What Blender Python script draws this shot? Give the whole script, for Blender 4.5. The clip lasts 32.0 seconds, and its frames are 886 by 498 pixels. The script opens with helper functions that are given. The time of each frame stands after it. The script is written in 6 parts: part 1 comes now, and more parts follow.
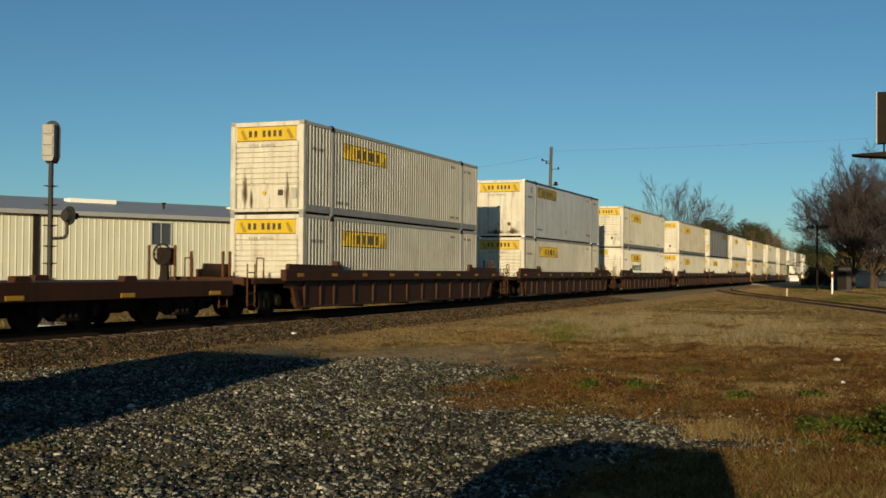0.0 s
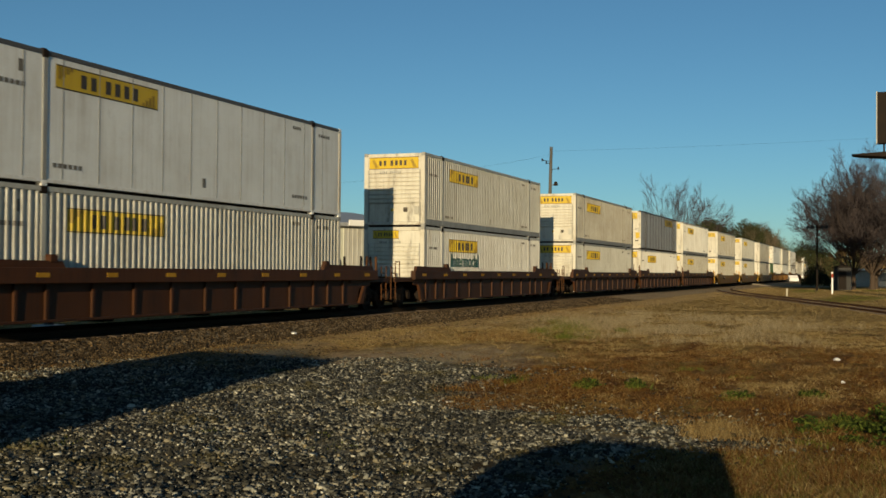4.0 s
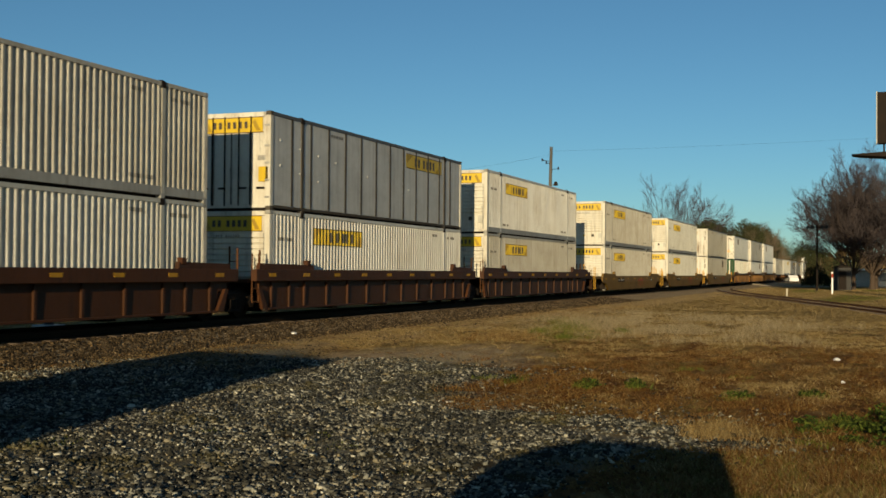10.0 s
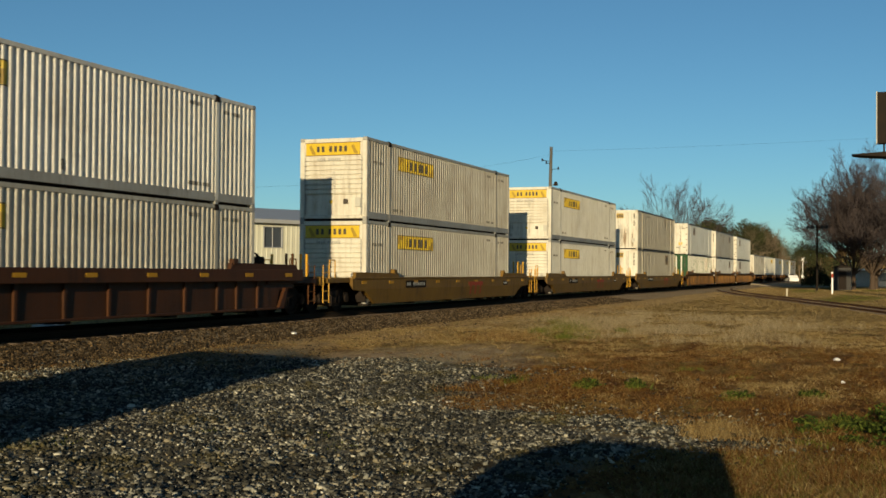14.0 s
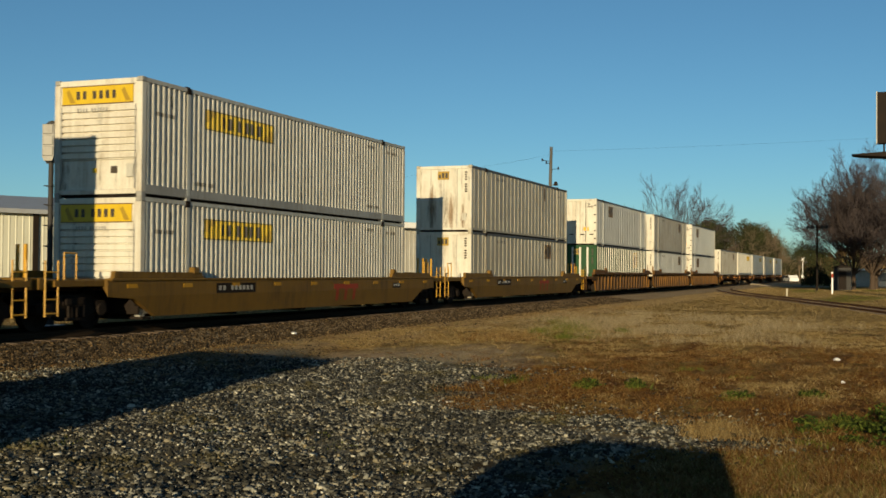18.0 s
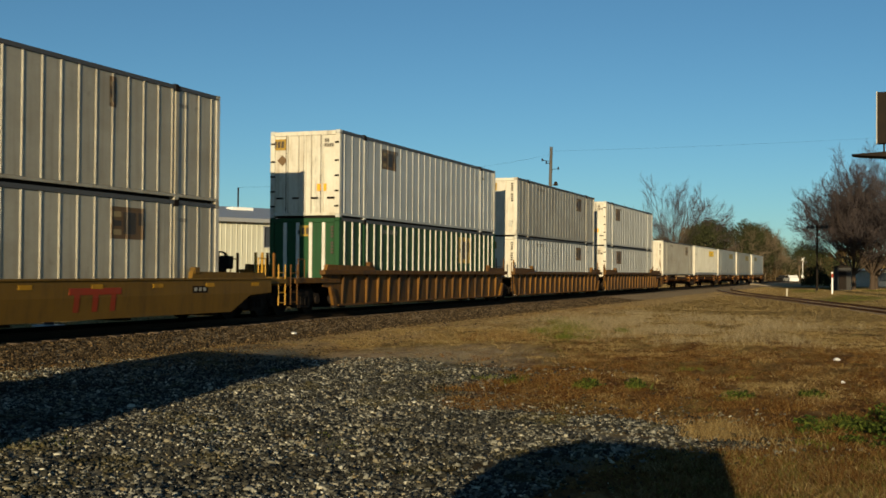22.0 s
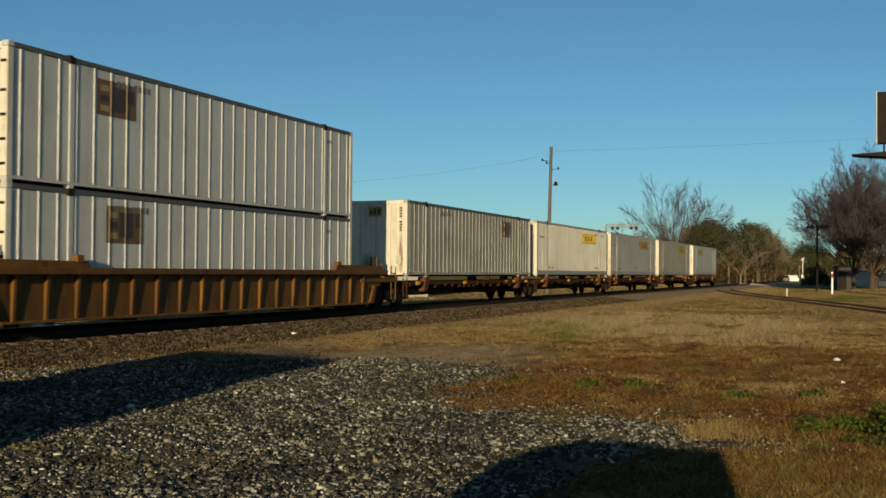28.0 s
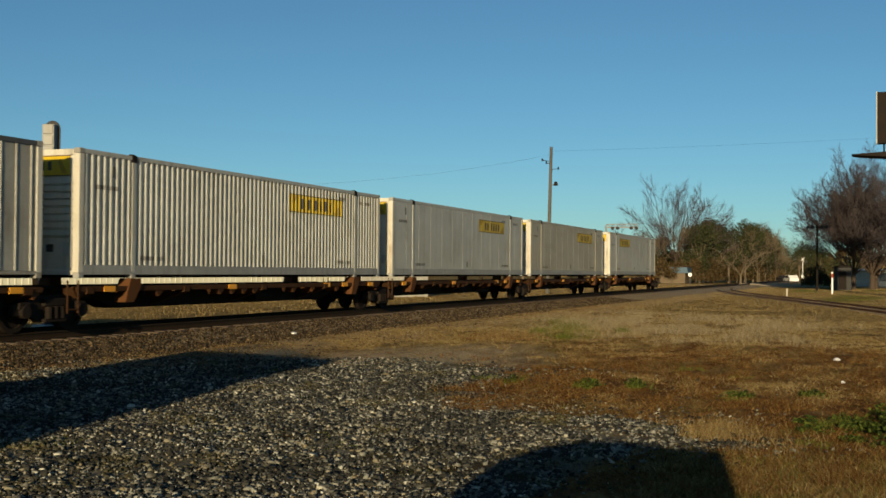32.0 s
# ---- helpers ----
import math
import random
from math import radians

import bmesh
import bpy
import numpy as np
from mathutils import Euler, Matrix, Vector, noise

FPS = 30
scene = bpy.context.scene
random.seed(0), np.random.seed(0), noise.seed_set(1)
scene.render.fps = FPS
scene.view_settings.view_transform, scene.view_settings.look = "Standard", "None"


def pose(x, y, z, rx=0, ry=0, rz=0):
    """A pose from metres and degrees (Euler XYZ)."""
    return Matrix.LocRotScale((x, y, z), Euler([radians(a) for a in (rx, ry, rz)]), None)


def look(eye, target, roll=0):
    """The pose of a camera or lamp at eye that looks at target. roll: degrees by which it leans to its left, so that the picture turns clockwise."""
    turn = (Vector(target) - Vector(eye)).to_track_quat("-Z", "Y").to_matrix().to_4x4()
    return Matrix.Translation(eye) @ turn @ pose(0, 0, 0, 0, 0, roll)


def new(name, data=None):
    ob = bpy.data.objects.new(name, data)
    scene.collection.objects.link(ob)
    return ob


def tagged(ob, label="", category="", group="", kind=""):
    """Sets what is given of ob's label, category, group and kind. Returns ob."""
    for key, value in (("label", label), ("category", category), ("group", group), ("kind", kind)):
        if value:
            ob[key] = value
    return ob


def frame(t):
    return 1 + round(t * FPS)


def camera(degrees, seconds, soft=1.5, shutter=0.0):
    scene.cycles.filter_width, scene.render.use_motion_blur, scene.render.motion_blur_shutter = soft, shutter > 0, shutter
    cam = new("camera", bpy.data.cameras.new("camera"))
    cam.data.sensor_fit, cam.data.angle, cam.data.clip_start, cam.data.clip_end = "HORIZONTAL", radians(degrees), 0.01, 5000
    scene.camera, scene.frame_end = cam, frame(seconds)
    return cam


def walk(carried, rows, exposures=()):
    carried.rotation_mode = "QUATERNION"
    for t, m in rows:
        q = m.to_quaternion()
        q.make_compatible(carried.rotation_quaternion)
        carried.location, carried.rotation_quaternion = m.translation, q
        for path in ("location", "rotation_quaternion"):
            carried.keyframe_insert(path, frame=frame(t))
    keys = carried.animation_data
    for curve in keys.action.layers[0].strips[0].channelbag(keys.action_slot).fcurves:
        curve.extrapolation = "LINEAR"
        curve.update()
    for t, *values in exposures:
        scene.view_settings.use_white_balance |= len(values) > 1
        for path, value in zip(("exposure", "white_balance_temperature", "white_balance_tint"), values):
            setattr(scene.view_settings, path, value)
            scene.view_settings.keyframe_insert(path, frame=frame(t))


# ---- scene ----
SECONDS = 32.0
EYE = Vector((0.0, 0.0, 1.75))
YAW, PITCH, ROLL = 21.047, 1.131, 0.43
cam = camera(42.785, SECONDS, soft=1.6, shutter=0.2)
aim = EYE + Vector((math.cos(radians(YAW)) * math.cos(radians(PITCH)), math.sin(radians(YAW)) * math.cos(radians(PITCH)), math.sin(radians(PITCH))))
still = look(EYE, aim, ROLL)
walk(cam, [(0.0, still), (SECONDS, still)], exposures=[(0.0, 0.16, 6850, 1), (8.6, 0.14, 6850, 1), (10.0, 0.24, 6850, 1), (11.2, 0.30, 6850, 1), (SECONDS, 0.29, 6850, 1)])

# ---- daylight: low winter sun behind the camera ----
SUN_AZ, SUN_EL = 10.2, 10.3          # the way the light travels, from +x towards +y; height over the horizon
world = bpy.data.worlds.new("sky")
scene.world = world
world.use_nodes = True
wn, wl = world.node_tree.nodes, world.node_tree.links
sky = wn.new("ShaderNodeTexSky")
sky.sky_type, sky.sun_disc = "NISHITA", False
sky.sun_elevation, sky.sun_rotation = radians(SUN_EL), radians(270.0 - SUN_AZ)
sky.altitude, sky.air_density, sky.dust_density, sky.ozone_density = 1200.0, 0.9, 0.45, 3.6
tint = wn.new("ShaderNodeMix")          # clear, dry winter air
tint.data_type, tint.blend_type = "RGBA", "MULTIPLY"
tint.inputs[0].default_value, tint.inputs[7].default_value = 1.0, (0.85, 1.0, 0.985, 1)
wl.new(sky.outputs[0], tint.inputs[6])
wl.new(tint.outputs[2], wn["Background"].inputs[0])
wn["Background"].inputs[1].default_value = 0.078
sun = new("sun", bpy.data.lights.new("sun", "SUN"))
sun.data.energy, sun.data.angle, sun.data.color = 5.0, radians(0.5), (1.0, 0.795, 0.54)
travel = Vector((math.cos(radians(SUN_AZ)), math.sin(radians(SUN_AZ)), -math.tan(radians(SUN_EL))))
sun.matrix_world = look((-60, -12, 30), Vector((-60, -12, 30)) + travel)


# ---- small mesh kit ----
class Kit:
    """Collects vertices and faces of one part."""

    def __init__(self):
        self.v, self.f, self.smooth = [], [], False

    def add(self, verts, faces):
        n = len(self.v)
        self.v += [tuple(p) for p in verts]
        self.f += [tuple(n + i for i in f) for f in faces]
        return self

    def box(self, x0, x1, y0, y1, z0, z1, c=0.0):
        if c <= 0:
            vs = [(x, y, z) for x in (x0, x1) for y in (y0, y1) for z in (z0, z1)]
            return self.add(vs, [(0, 1, 3, 2), (4, 6, 7, 5), (0, 4, 5, 1), (2, 3, 7, 6), (0, 2, 6, 4), (1, 5, 7, 3)])
        vs, ids = [], {}
        for i, (x, sx) in enumerate(((x0, 1), (x1, -1))):
            for j, (y, sy) in enumerate(((y0, 1), (y1, -1))):
                for k, (z, sz) in enumerate(((z0, 1), (z1, -1))):
                    ids[i, j, k] = len(vs)
                    vs += [(x, y + sy * c, z + sz * c), (x + sx * c, y, z + sz * c), (x + sx * c, y + sy * c, z)]
        fs = []
        for i in (0, 1):
            a, b, cc, d = ids[i, 0, 0], ids[i, 1, 0], ids[i, 1, 1], ids[i, 0, 1]
            fs.append((a, d, cc, b) if i == 0 else (a, b, cc, d))
            a, b, cc, d = ids[0, i, 0] + 1, ids[1, i, 0] + 1, ids[1, i, 1] + 1, ids[0, i, 1] + 1
            fs.append((a, b, cc, d) if i == 0 else (a, d, cc, b))
            a, b, cc, d = ids[0, 0, i] + 2, ids[1, 0, i] + 2, ids[1, 1, i] + 2, ids[0, 1, i] + 2
            fs.append((a, d, cc, b) if i == 0 else (a, b, cc, d))
        for j in (0, 1):
            for k in (0, 1):
                fs.append((ids[0, j, k] + 1, ids[0, j, k] + 2, ids[1, j, k] + 2, ids[1, j, k] + 1))
                fs.append((ids[j, 0, k], ids[j, 0, k] + 2, ids[j, 1, k] + 2, ids[j, 1, k]))
                fs.append((ids[j, k, 0], ids[j, k, 0] + 1, ids[j, k, 1] + 1, ids[j, k, 1]))
        for q in ids.values():
            fs.append((q, q + 1, q + 2))
        return self.add(vs, fs)

    def tube(self, a, b, r0, r1=None, n=10, caps=True):
        a, b = Vector(a), Vector(b)
        r1 = r0 if r1 is None else r1
        q = (b - a).to_track_quat("Z", "Y")
        vs = []
        for p, r in ((a, r0), (b, r1)):
            vs += [p + q @ Vector((r * math.cos(2 * math.pi * i / n), r * math.sin(2 * math.pi * i / n), 0)) for i in range(n)]
        fs = [(i, (i + 1) % n, n + (i + 1) % n, n + i) for i in range(n)]
        if caps:
            fs += [tuple(range(n - 1, -1, -1)), tuple(range(n, 2 * n))]
        return self.add(vs, fs)

    def prism(self, poly, axis, a, b):
        """A polygon extruded along an axis: poly holds the two other coordinates."""
        def at(p, h):
            return {"x": (h, p[0], p[1]), "y": (p[0], h, p[1]), "z": (p[0], p[1], h)}[axis]
        n = len(poly)
        fs = [tuple(range(n)), tuple(range(2 * n - 1, n - 1, -1))] + [(i, n + i, n + (i + 1) % n, (i + 1) % n) for i in range(n)]
        return self.add([at(p, a) for p in poly] + [at(p, b) for p in poly], fs)

    def ring(self, c, axis, r_out, r_in, a, b, n=20):
        """A flat ring or wheel rim round c, along y or x, from a to b."""
        vs = []
        for h in (a, b):
            for r in (r_out, r_in):
                for i in range(n):
                    t = 2 * math.pi * i / n
                    p, q = r * math.cos(t), r * math.sin(t)
                    vs.append((c[0] + p, c[1] + h, c[2] + q) if axis == "y" else (c[0] + h, c[1] + p, c[2] + q))
        fs = []
        for i in range(n):
            j = (i + 1) % n
            fs += [(i, j, n + j, n + i), (2 * n + i, 3 * n + i, 3 * n + j, 2 * n + j), (i, 2 * n + i, 2 * n + j, j), (n + i, n + j, 3 * n + j, 3 * n + i)]
        return self.add(vs, fs)

    def mesh(self, name, material):
        me = bpy.data.meshes.new(name)
        me.from_pydata(self.v, [], self.f)
        me.materials.append(material)
        bm = bmesh.new()
        bm.from_mesh(me)
        bmesh.ops.recalc_face_normals(bm, faces=bm.faces)
        bm.to_mesh(me)
        bm.free()
        if self.smooth:
            me.polygons.foreach_set("use_smooth", [True] * len(me.polygons))
        return me


def part(name, kit, material, parent, label="", at=None):
    """One mesh object under a thing or a part."""
    data = kit.mesh(name, material) if isinstance(kit, Kit) else kit
    ob = new(name, data)
    ob.parent = parent
    if at is not None:
        ob.matrix_basis = at
    return tagged(ob, label)


def thing(name, label, category, group="", at=None, kind=""):
    ob = new(name)
    ob.empty_display_size = 0.3
    if at is not None:
        ob.matrix_basis = at
    return tagged(ob, label, category, group, kind)


def solid(name, kit, material, label="", category="", group="", kind="", at=None):
    """A thing of a single mesh."""
    ob = new(name, kit.mesh(name, material))
    if at is not None:
        ob.matrix_basis = at
    return tagged(ob, label, category, group, kind)


# ---- materials ----
class Nodes:
    def __init__(self, name, rough=0.7, metal=0.0, gloss=0.5):
        self.m = bpy.data.materials.new(name)
        self.m.use_nodes = True
        self.t = self.m.node_tree
        self.b = self.t.nodes["Principled BSDF"]
        self.b.inputs["Roughness"].default_value, self.b.inputs["Metallic"].default_value = rough, metal
        self.b.inputs["Specular IOR Level"].default_value = gloss
        self.co = self.n("ShaderNodeTexCoord").outputs["Object"]

    def n(self, kind, **kw):
        node = self.t.nodes.new(kind)
        for k, v in kw.items():
            node.inputs[k.replace("_", " ")].default_value = v
        return node

    def link(self, a, b):
        self.t.links.new(a, b)

    def scaled(self, x, y, z, co=None):
        mp = self.n("ShaderNodeMapping")
        mp.inputs["Scale"].default_value = (x, y, z)
        self.link(co or self.co, mp.inputs["Vector"])
        return mp.outputs[0]

    def noise(self, scale, detail=4, rough=0.6, co=None):
        t = self.n("ShaderNodeTexNoise", Scale=scale, Detail=detail, Roughness=rough)
        self.link(co or self.co, t.inputs["Vector"])
        return t.outputs["Fac"]

    def ramp(self, fac, stops):
        r = self.t.nodes.new("ShaderNodeValToRGB")
        e = r.color_ramp.elements
        while len(e) < len(stops):
            e.new(0.5)
        for el, (p, c) in zip(e, stops):
            el.position = p
            el.color = (c, c, c, 1) if not hasattr(c, "__len__") else (*c[:3], 1)
        self.link(fac, r.inputs[0])
        return r.outputs[0]

    def mix(self, fac, a, b, mode="MIX"):
        m = self.t.nodes.new("ShaderNodeMix")
        m.data_type, m.blend_type = "RGBA", mode
        for sock, val in ((m.inputs[0], fac), (m.inputs[6], a), (m.inputs[7], b)):
            if isinstance(val, bpy.types.NodeSocket):
                self.link(val, sock)
            elif hasattr(val, "__len__"):
                sock.default_value = (*val[:3], 1)
            else:
                sock.default_value = val
        return m.outputs[2]

    def math(self, op, a, b=0.0):
        m = self.t.nodes.new("ShaderNodeMath")
        m.operation = op
        for sock, val in ((m.inputs[0], a), (m.inputs[1], b)):
            if isinstance(val, bpy.types.NodeSocket):
                self.link(val, sock)
            else:
                sock.default_value = val
        return m.outputs[0]

    def color(self, c):
        if isinstance(c, bpy.types.NodeSocket):
            self.link(c, self.b.inputs["Base Color"])
        else:
            self.b.inputs["Base Color"].default_value = (*c[:3], 1)
        return self

    def rough(self, r):
        self.link(r, self.b.inputs["Roughness"])
        return self

    def bump(self, h, strength=0.3, dist=0.02):
        b = self.n("ShaderNodeBump", Strength=strength, Distance=dist)
        self.link(h, b.inputs["Height"])
        self.link(b.outputs[0], self.b.inputs["Normal"])
        return self


def worn(name, base, dirt, amount=0.5, rough=0.6, metal=0.0, scale=1.0, streak=True, bump=0.15, random_tint=0.0, grime=0.0, smear=0.0):
    """Paint or steel with large stains, run-down streaks and fine grain; every piece lies elsewhere in the pattern."""
    k = Nodes(name, rough, metal, 0.5 if rough < 0.6 else (0.25 if rough < 0.75 else 0.1))
    own = k.t.nodes.new("ShaderNodeObjectInfo").outputs["Random"]
    spot = k.t.nodes.new("ShaderNodeCombineXYZ")
    for i, far in enumerate((53.0, 29.0, 71.0)):
        k.link(k.math("MULTIPLY", own, far), spot.inputs[i])
    moved = k.t.nodes.new("ShaderNodeVectorMath")
    k.link(k.co, moved.inputs[0])
    k.link(spot.outputs[0], moved.inputs[1])
    k.co = moved.outputs[0]
    big = k.noise(0.9 * scale, 5, 0.65)
    lines = k.noise(1.0, 4, 0.6, k.scaled(5 * scale, 5 * scale, 0.35 * scale)) if streak else k.noise(3.0 * scale, 4)
    fine = k.noise(28 * scale, 3)
    s = k.math("MULTIPLY", k.ramp(big, [(0.38, 0.0), (0.72, 1.0)]), k.ramp(lines, [(0.42, 0.1), (0.70, 1.0)]))
    c = k.mix(k.math("MULTIPLY", s, amount), base, dirt)
    c = k.mix(k.math("MULTIPLY", k.ramp(fine, [(0.35, 1.0), (0.65, 0.0)]), 0.22 * amount), c, dirt)
    if grime:
        run = k.ramp(k.noise(1.0, 5, 0.7, k.scaled(7, 7, 0.22)), [(0.50, 0.0), (0.70, 1.0)])
        c = k.mix(k.math("MULTIPLY", run, 0.55 * grime), c, dirt)
        cloud = k.ramp(k.noise(0.45, 6, 0.7, k.scaled(1, 1, 1.6)), [(0.40, 0.0), (0.70, 1.0)])
        c = k.mix(k.math("MULTIPLY", cloud, 0.45 * grime), c, dirt)
        scuff = k.ramp(k.noise(2.4, 8, 0.78), [(0.60, 0.0), (0.70, 1.0)])
        c = k.mix(k.math("MULTIPLY", scuff, 0.5 * grime), c, (0.055, 0.045, 0.032))
    if smear:
        drip = k.ramp(k.noise(1.0, 4, 0.65, k.scaled(3.2, 3.2, 0.42)), [(0.56, 0.0), (0.70, 1.0)])
        rag = k.ramp(k.noise(6.0, 6, 0.75, k.scaled(1, 1, 0.5)), [(0.38, 0.1), (0.62, 1.0)])
        c = k.mix(k.math("MULTIPLY", k.math("MULTIPLY", drip, rag), smear), c, (0.042, 0.028, 0.016))
    if random_tint:
        c = k.mix(k.math("MULTIPLY", own, random_tint), c, dirt)
    k.color(c)
    k.rough(k.ramp(fine, [(0.3, max(0.05, rough - 0.1)), (0.7, min(1.0, rough + 0.12))]))
    k.bump(fine, bump, 0.004)
    return k.m


WHITE = worn("container_white_paint", (0.63, 0.615, 0.555), (0.25, 0.19, 0.115), 0.6, 0.42, grime=0.5)
COOLWHITE = worn("container_cool_white_paint", (0.49, 0.49, 0.455), (0.20, 0.18, 0.14), 0.6, 0.38, grime=0.5)
SILVER = worn("container_grey_white_paint", (0.47, 0.46, 0.405), (0.18, 0.145, 0.09), 0.65, 0.40, grime=0.6)
FLATWHITE = worn("container_smooth_white", (0.80, 0.80, 0.765), (0.32, 0.25, 0.16), 0.5, 0.38, grime=0.4)
DULL = worn("container_dull_paint", (0.43, 0.405, 0.335), (0.17, 0.13, 0.075), 0.7, 0.45, grime=0.8)
WEATHERED = worn("container_weathered_grey", (0.385, 0.37, 0.315), (0.13, 0.10, 0.06), 0.8, 0.5, grime=0.9)
GREYPAINT = worn("container_grey_panel", (0.50, 0.495, 0.47), (0.15, 0.135, 0.11), 0.6, 0.5, grime=0.7)
BEIGE = worn("container_beige_paint", (0.42, 0.385, 0.295), (0.17, 0.125, 0.07), 0.6, 0.45, grime=0.8)
GREEN = worn("container_green_paint", (0.010, 0.062, 0.018), (0.014, 0.020, 0.009), 0.5, 0.62, grime=0.5)
RAIL_GREY = worn("container_rail_grey", (0.33, 0.325, 0.295), (0.11, 0.09, 0.065), 0.5, 0.5, grime=0.8)
ENDWHITE = worn("container_end_paint", (0.60, 0.58, 0.495), (0.23, 0.15, 0.07), 0.8, 0.5, grime=0.4, smear=0.75)
YELLOW = worn("decal_yellow", (0.54, 0.365, 0.007), (0.20, 0.11, 0.01), 0.5, 0.5)
LOGO_BROWN = worn("decal_brown", (0.13, 0.072, 0.024), (0.03, 0.02, 0.012), 0.5, 0.55)
INK = worn("decal_ink", (0.035, 0.025, 0.015), (0.10, 0.07, 0.03), 0.4, 0.55)
LOGO_GOLD = worn("decal_gold", (0.33, 0.205, 0.02), (0.14, 0.09, 0.02), 0.6, 0.55)
SEAM_BROWN = worn("grimy_seam", (0.070, 0.058, 0.042), (0.03, 0.022, 0.014), 0.6, 0.7)
YELLOW_DARK = worn("decal_ochre", (0.30, 0.19, 0.006), (0.12, 0.07, 0.008), 0.5, 0.55)
LOGO_TAN = worn("decal_tan", (0.30, 0.22, 0.10), (0.12, 0.08, 0.04), 0.5, 0.55)
FAINT = worn("faded_marking", (0.13, 0.115, 0.09), (0.22, 0.20, 0.16), 0.5, 0.55)
DARKGREEN_INK = worn("decal_green", (0.01, 0.09, 0.06), (0.05, 0.07, 0.05), 0.3, 0.5)
BROWN = worn("wellcar_brown_paint", (0.066, 0.021, 0.0045), (0.009, 0.005, 0.002), 1.0, 0.62, random_tint=0.25, grime=0.4)
TAN = worn("wellcar_yellow_paint", (0.165, 0.088, 0.010), (0.034, 0.019, 0.006), 0.9, 0.6, grime=0.4)
ORANGE = worn("wellcar_orange_paint", (0.21, 0.092, 0.010), (0.016, 0.008, 0.004), 1.2, 0.65, random_tint=0.55, grime=0.6)
BRIGHT_YELLOW = worn("safety_yellow", (0.50, 0.26, 0.012), (0.15, 0.09, 0.03), 0.5, 0.5)
GREASE = worn("bogie_steel", (0.014, 0.011, 0.009), (0.035, 0.021, 0.011), 0.6, 0.8, 0.0, streak=False)
RUST = worn("rusty_steel", (0.10, 0.042, 0.015), (0.03, 0.016, 0.008), 0.7, 0.75, 0.1, streak=False)
SPINE_RUST = worn("grimy_spine_steel", (0.058, 0.026, 0.010), (0.018, 0.010, 0.006), 0.8, 0.8, 0.0, streak=False)
PATCH = worn("dull_yellow_patch", (0.42, 0.215, 0.012), (0.12, 0.06, 0.012), 0.8, 0.6)
REFLECT = worn("orange_reflector", (0.85, 0.36, 0.02), (0.45, 0.18, 0.02), 0.4, 0.4)
RAIL_TOP = worn("worn_rail", (0.030, 0.020, 0.012), (0.014, 0.009, 0.006), 0.6, 0.8, 0.0, streak=False)
TIE = worn("weathered_tie", (0.10, 0.075, 0.055), (0.035, 0.028, 0.022), 0.7, 0.9, streak=False)
RED = worn("faded_red", (0.26, 0.028, 0.010), (0.13, 0.05, 0.012), 0.7, 0.6)
MAST = worn("mast_dark_paint", (0.035, 0.033, 0.032), (0.03, 0.025, 0.02), 0.5, 0.6, 0.1)
SIGNAL_GREY = worn("signal_aluminium", (0.22, 0.215, 0.195), (0.07, 0.06, 0.05), 0.8, 0.5, 0.3)
DARKRAIL = worn("container_dark_rail", (0.075, 0.072, 0.068), (0.03, 0.028, 0.025), 0.5, 0.5)
BLACK = worn("signal_black", (0.018, 0.017, 0.016), (0.05, 0.045, 0.04), 0.4, 0.6)
SIDING_METAL = worn("cream_wall_sheet", (0.54, 0.535, 0.43), (0.32, 0.29, 0.20), 0.4, 0.55, grime=0.25)
ROOF_METAL = worn("grey_roof_sheet", (0.30, 0.31, 0.32), (0.16, 0.14, 0.12), 0.5, 0.5)
WOODPOLE = worn("pole_wood", (0.105, 0.10, 0.088), (0.045, 0.042, 0.036), 0.6, 0.9)
BARK = worn("bark", (0.15, 0.115, 0.075), (0.06, 0.045, 0.035), 0.7, 0.95, streak=False)
BARK_DARK = worn("dark_bark", (0.07, 0.05, 0.036), (0.03, 0.022, 0.017), 0.7, 0.95, streak=False)
TWIG = worn("winter_twigs", (0.062, 0.050, 0.050), (0.030, 0.024, 0.024), 0.6, 0.95, streak=False)
WHITEPOST = worn("white_post_paint", (0.78, 0.77, 0.74), (0.4, 0.36, 0.3), 0.3, 0.6)
GLASS = worn("window_dark_glass", (0.05, 0.06, 0.075), (0.03, 0.03, 0.03), 0.3, 0.12, streak=False)
BLUE = worn("blue_tarp", (0.025, 0.07, 0.11), (0.015, 0.04, 0.06), 0.4, 0.5)


def streak_material(name, a, b, top):
    """Rust run down a wall: ragged, thin at its rim."""
    k = Nodes(name, 0.9, gloss=0.1)
    k.color(k.mix(k.noise(9, 4), a, b))
    co = k.n("ShaderNodeTexCoord")
    sep = k.n("ShaderNodeSeparateXYZ")
    k.link(co.outputs["Generated"], sep.inputs[0])
    side = k.math("ABSOLUTE", k.math("SUBTRACT", sep.outputs[1], 0.5))
    rag = k.math("SUBTRACT", k.noise(1.0, 5, 0.7, k.scaled(1, 14, 2.2)), 0.5)
    up = k.math("ABSOLUTE", k.math("SUBTRACT", sep.outputs[2], 0.42))
    e = k.math("ADD", k.math("ADD", side, k.math("MULTIPLY", up, 0.55)), k.math("MULTIPLY", rag, 0.9))
    k.link(k.ramp(e, [(0.08, top), (0.42, 0.0)]), k.b.inputs["Alpha"])
    return k.m


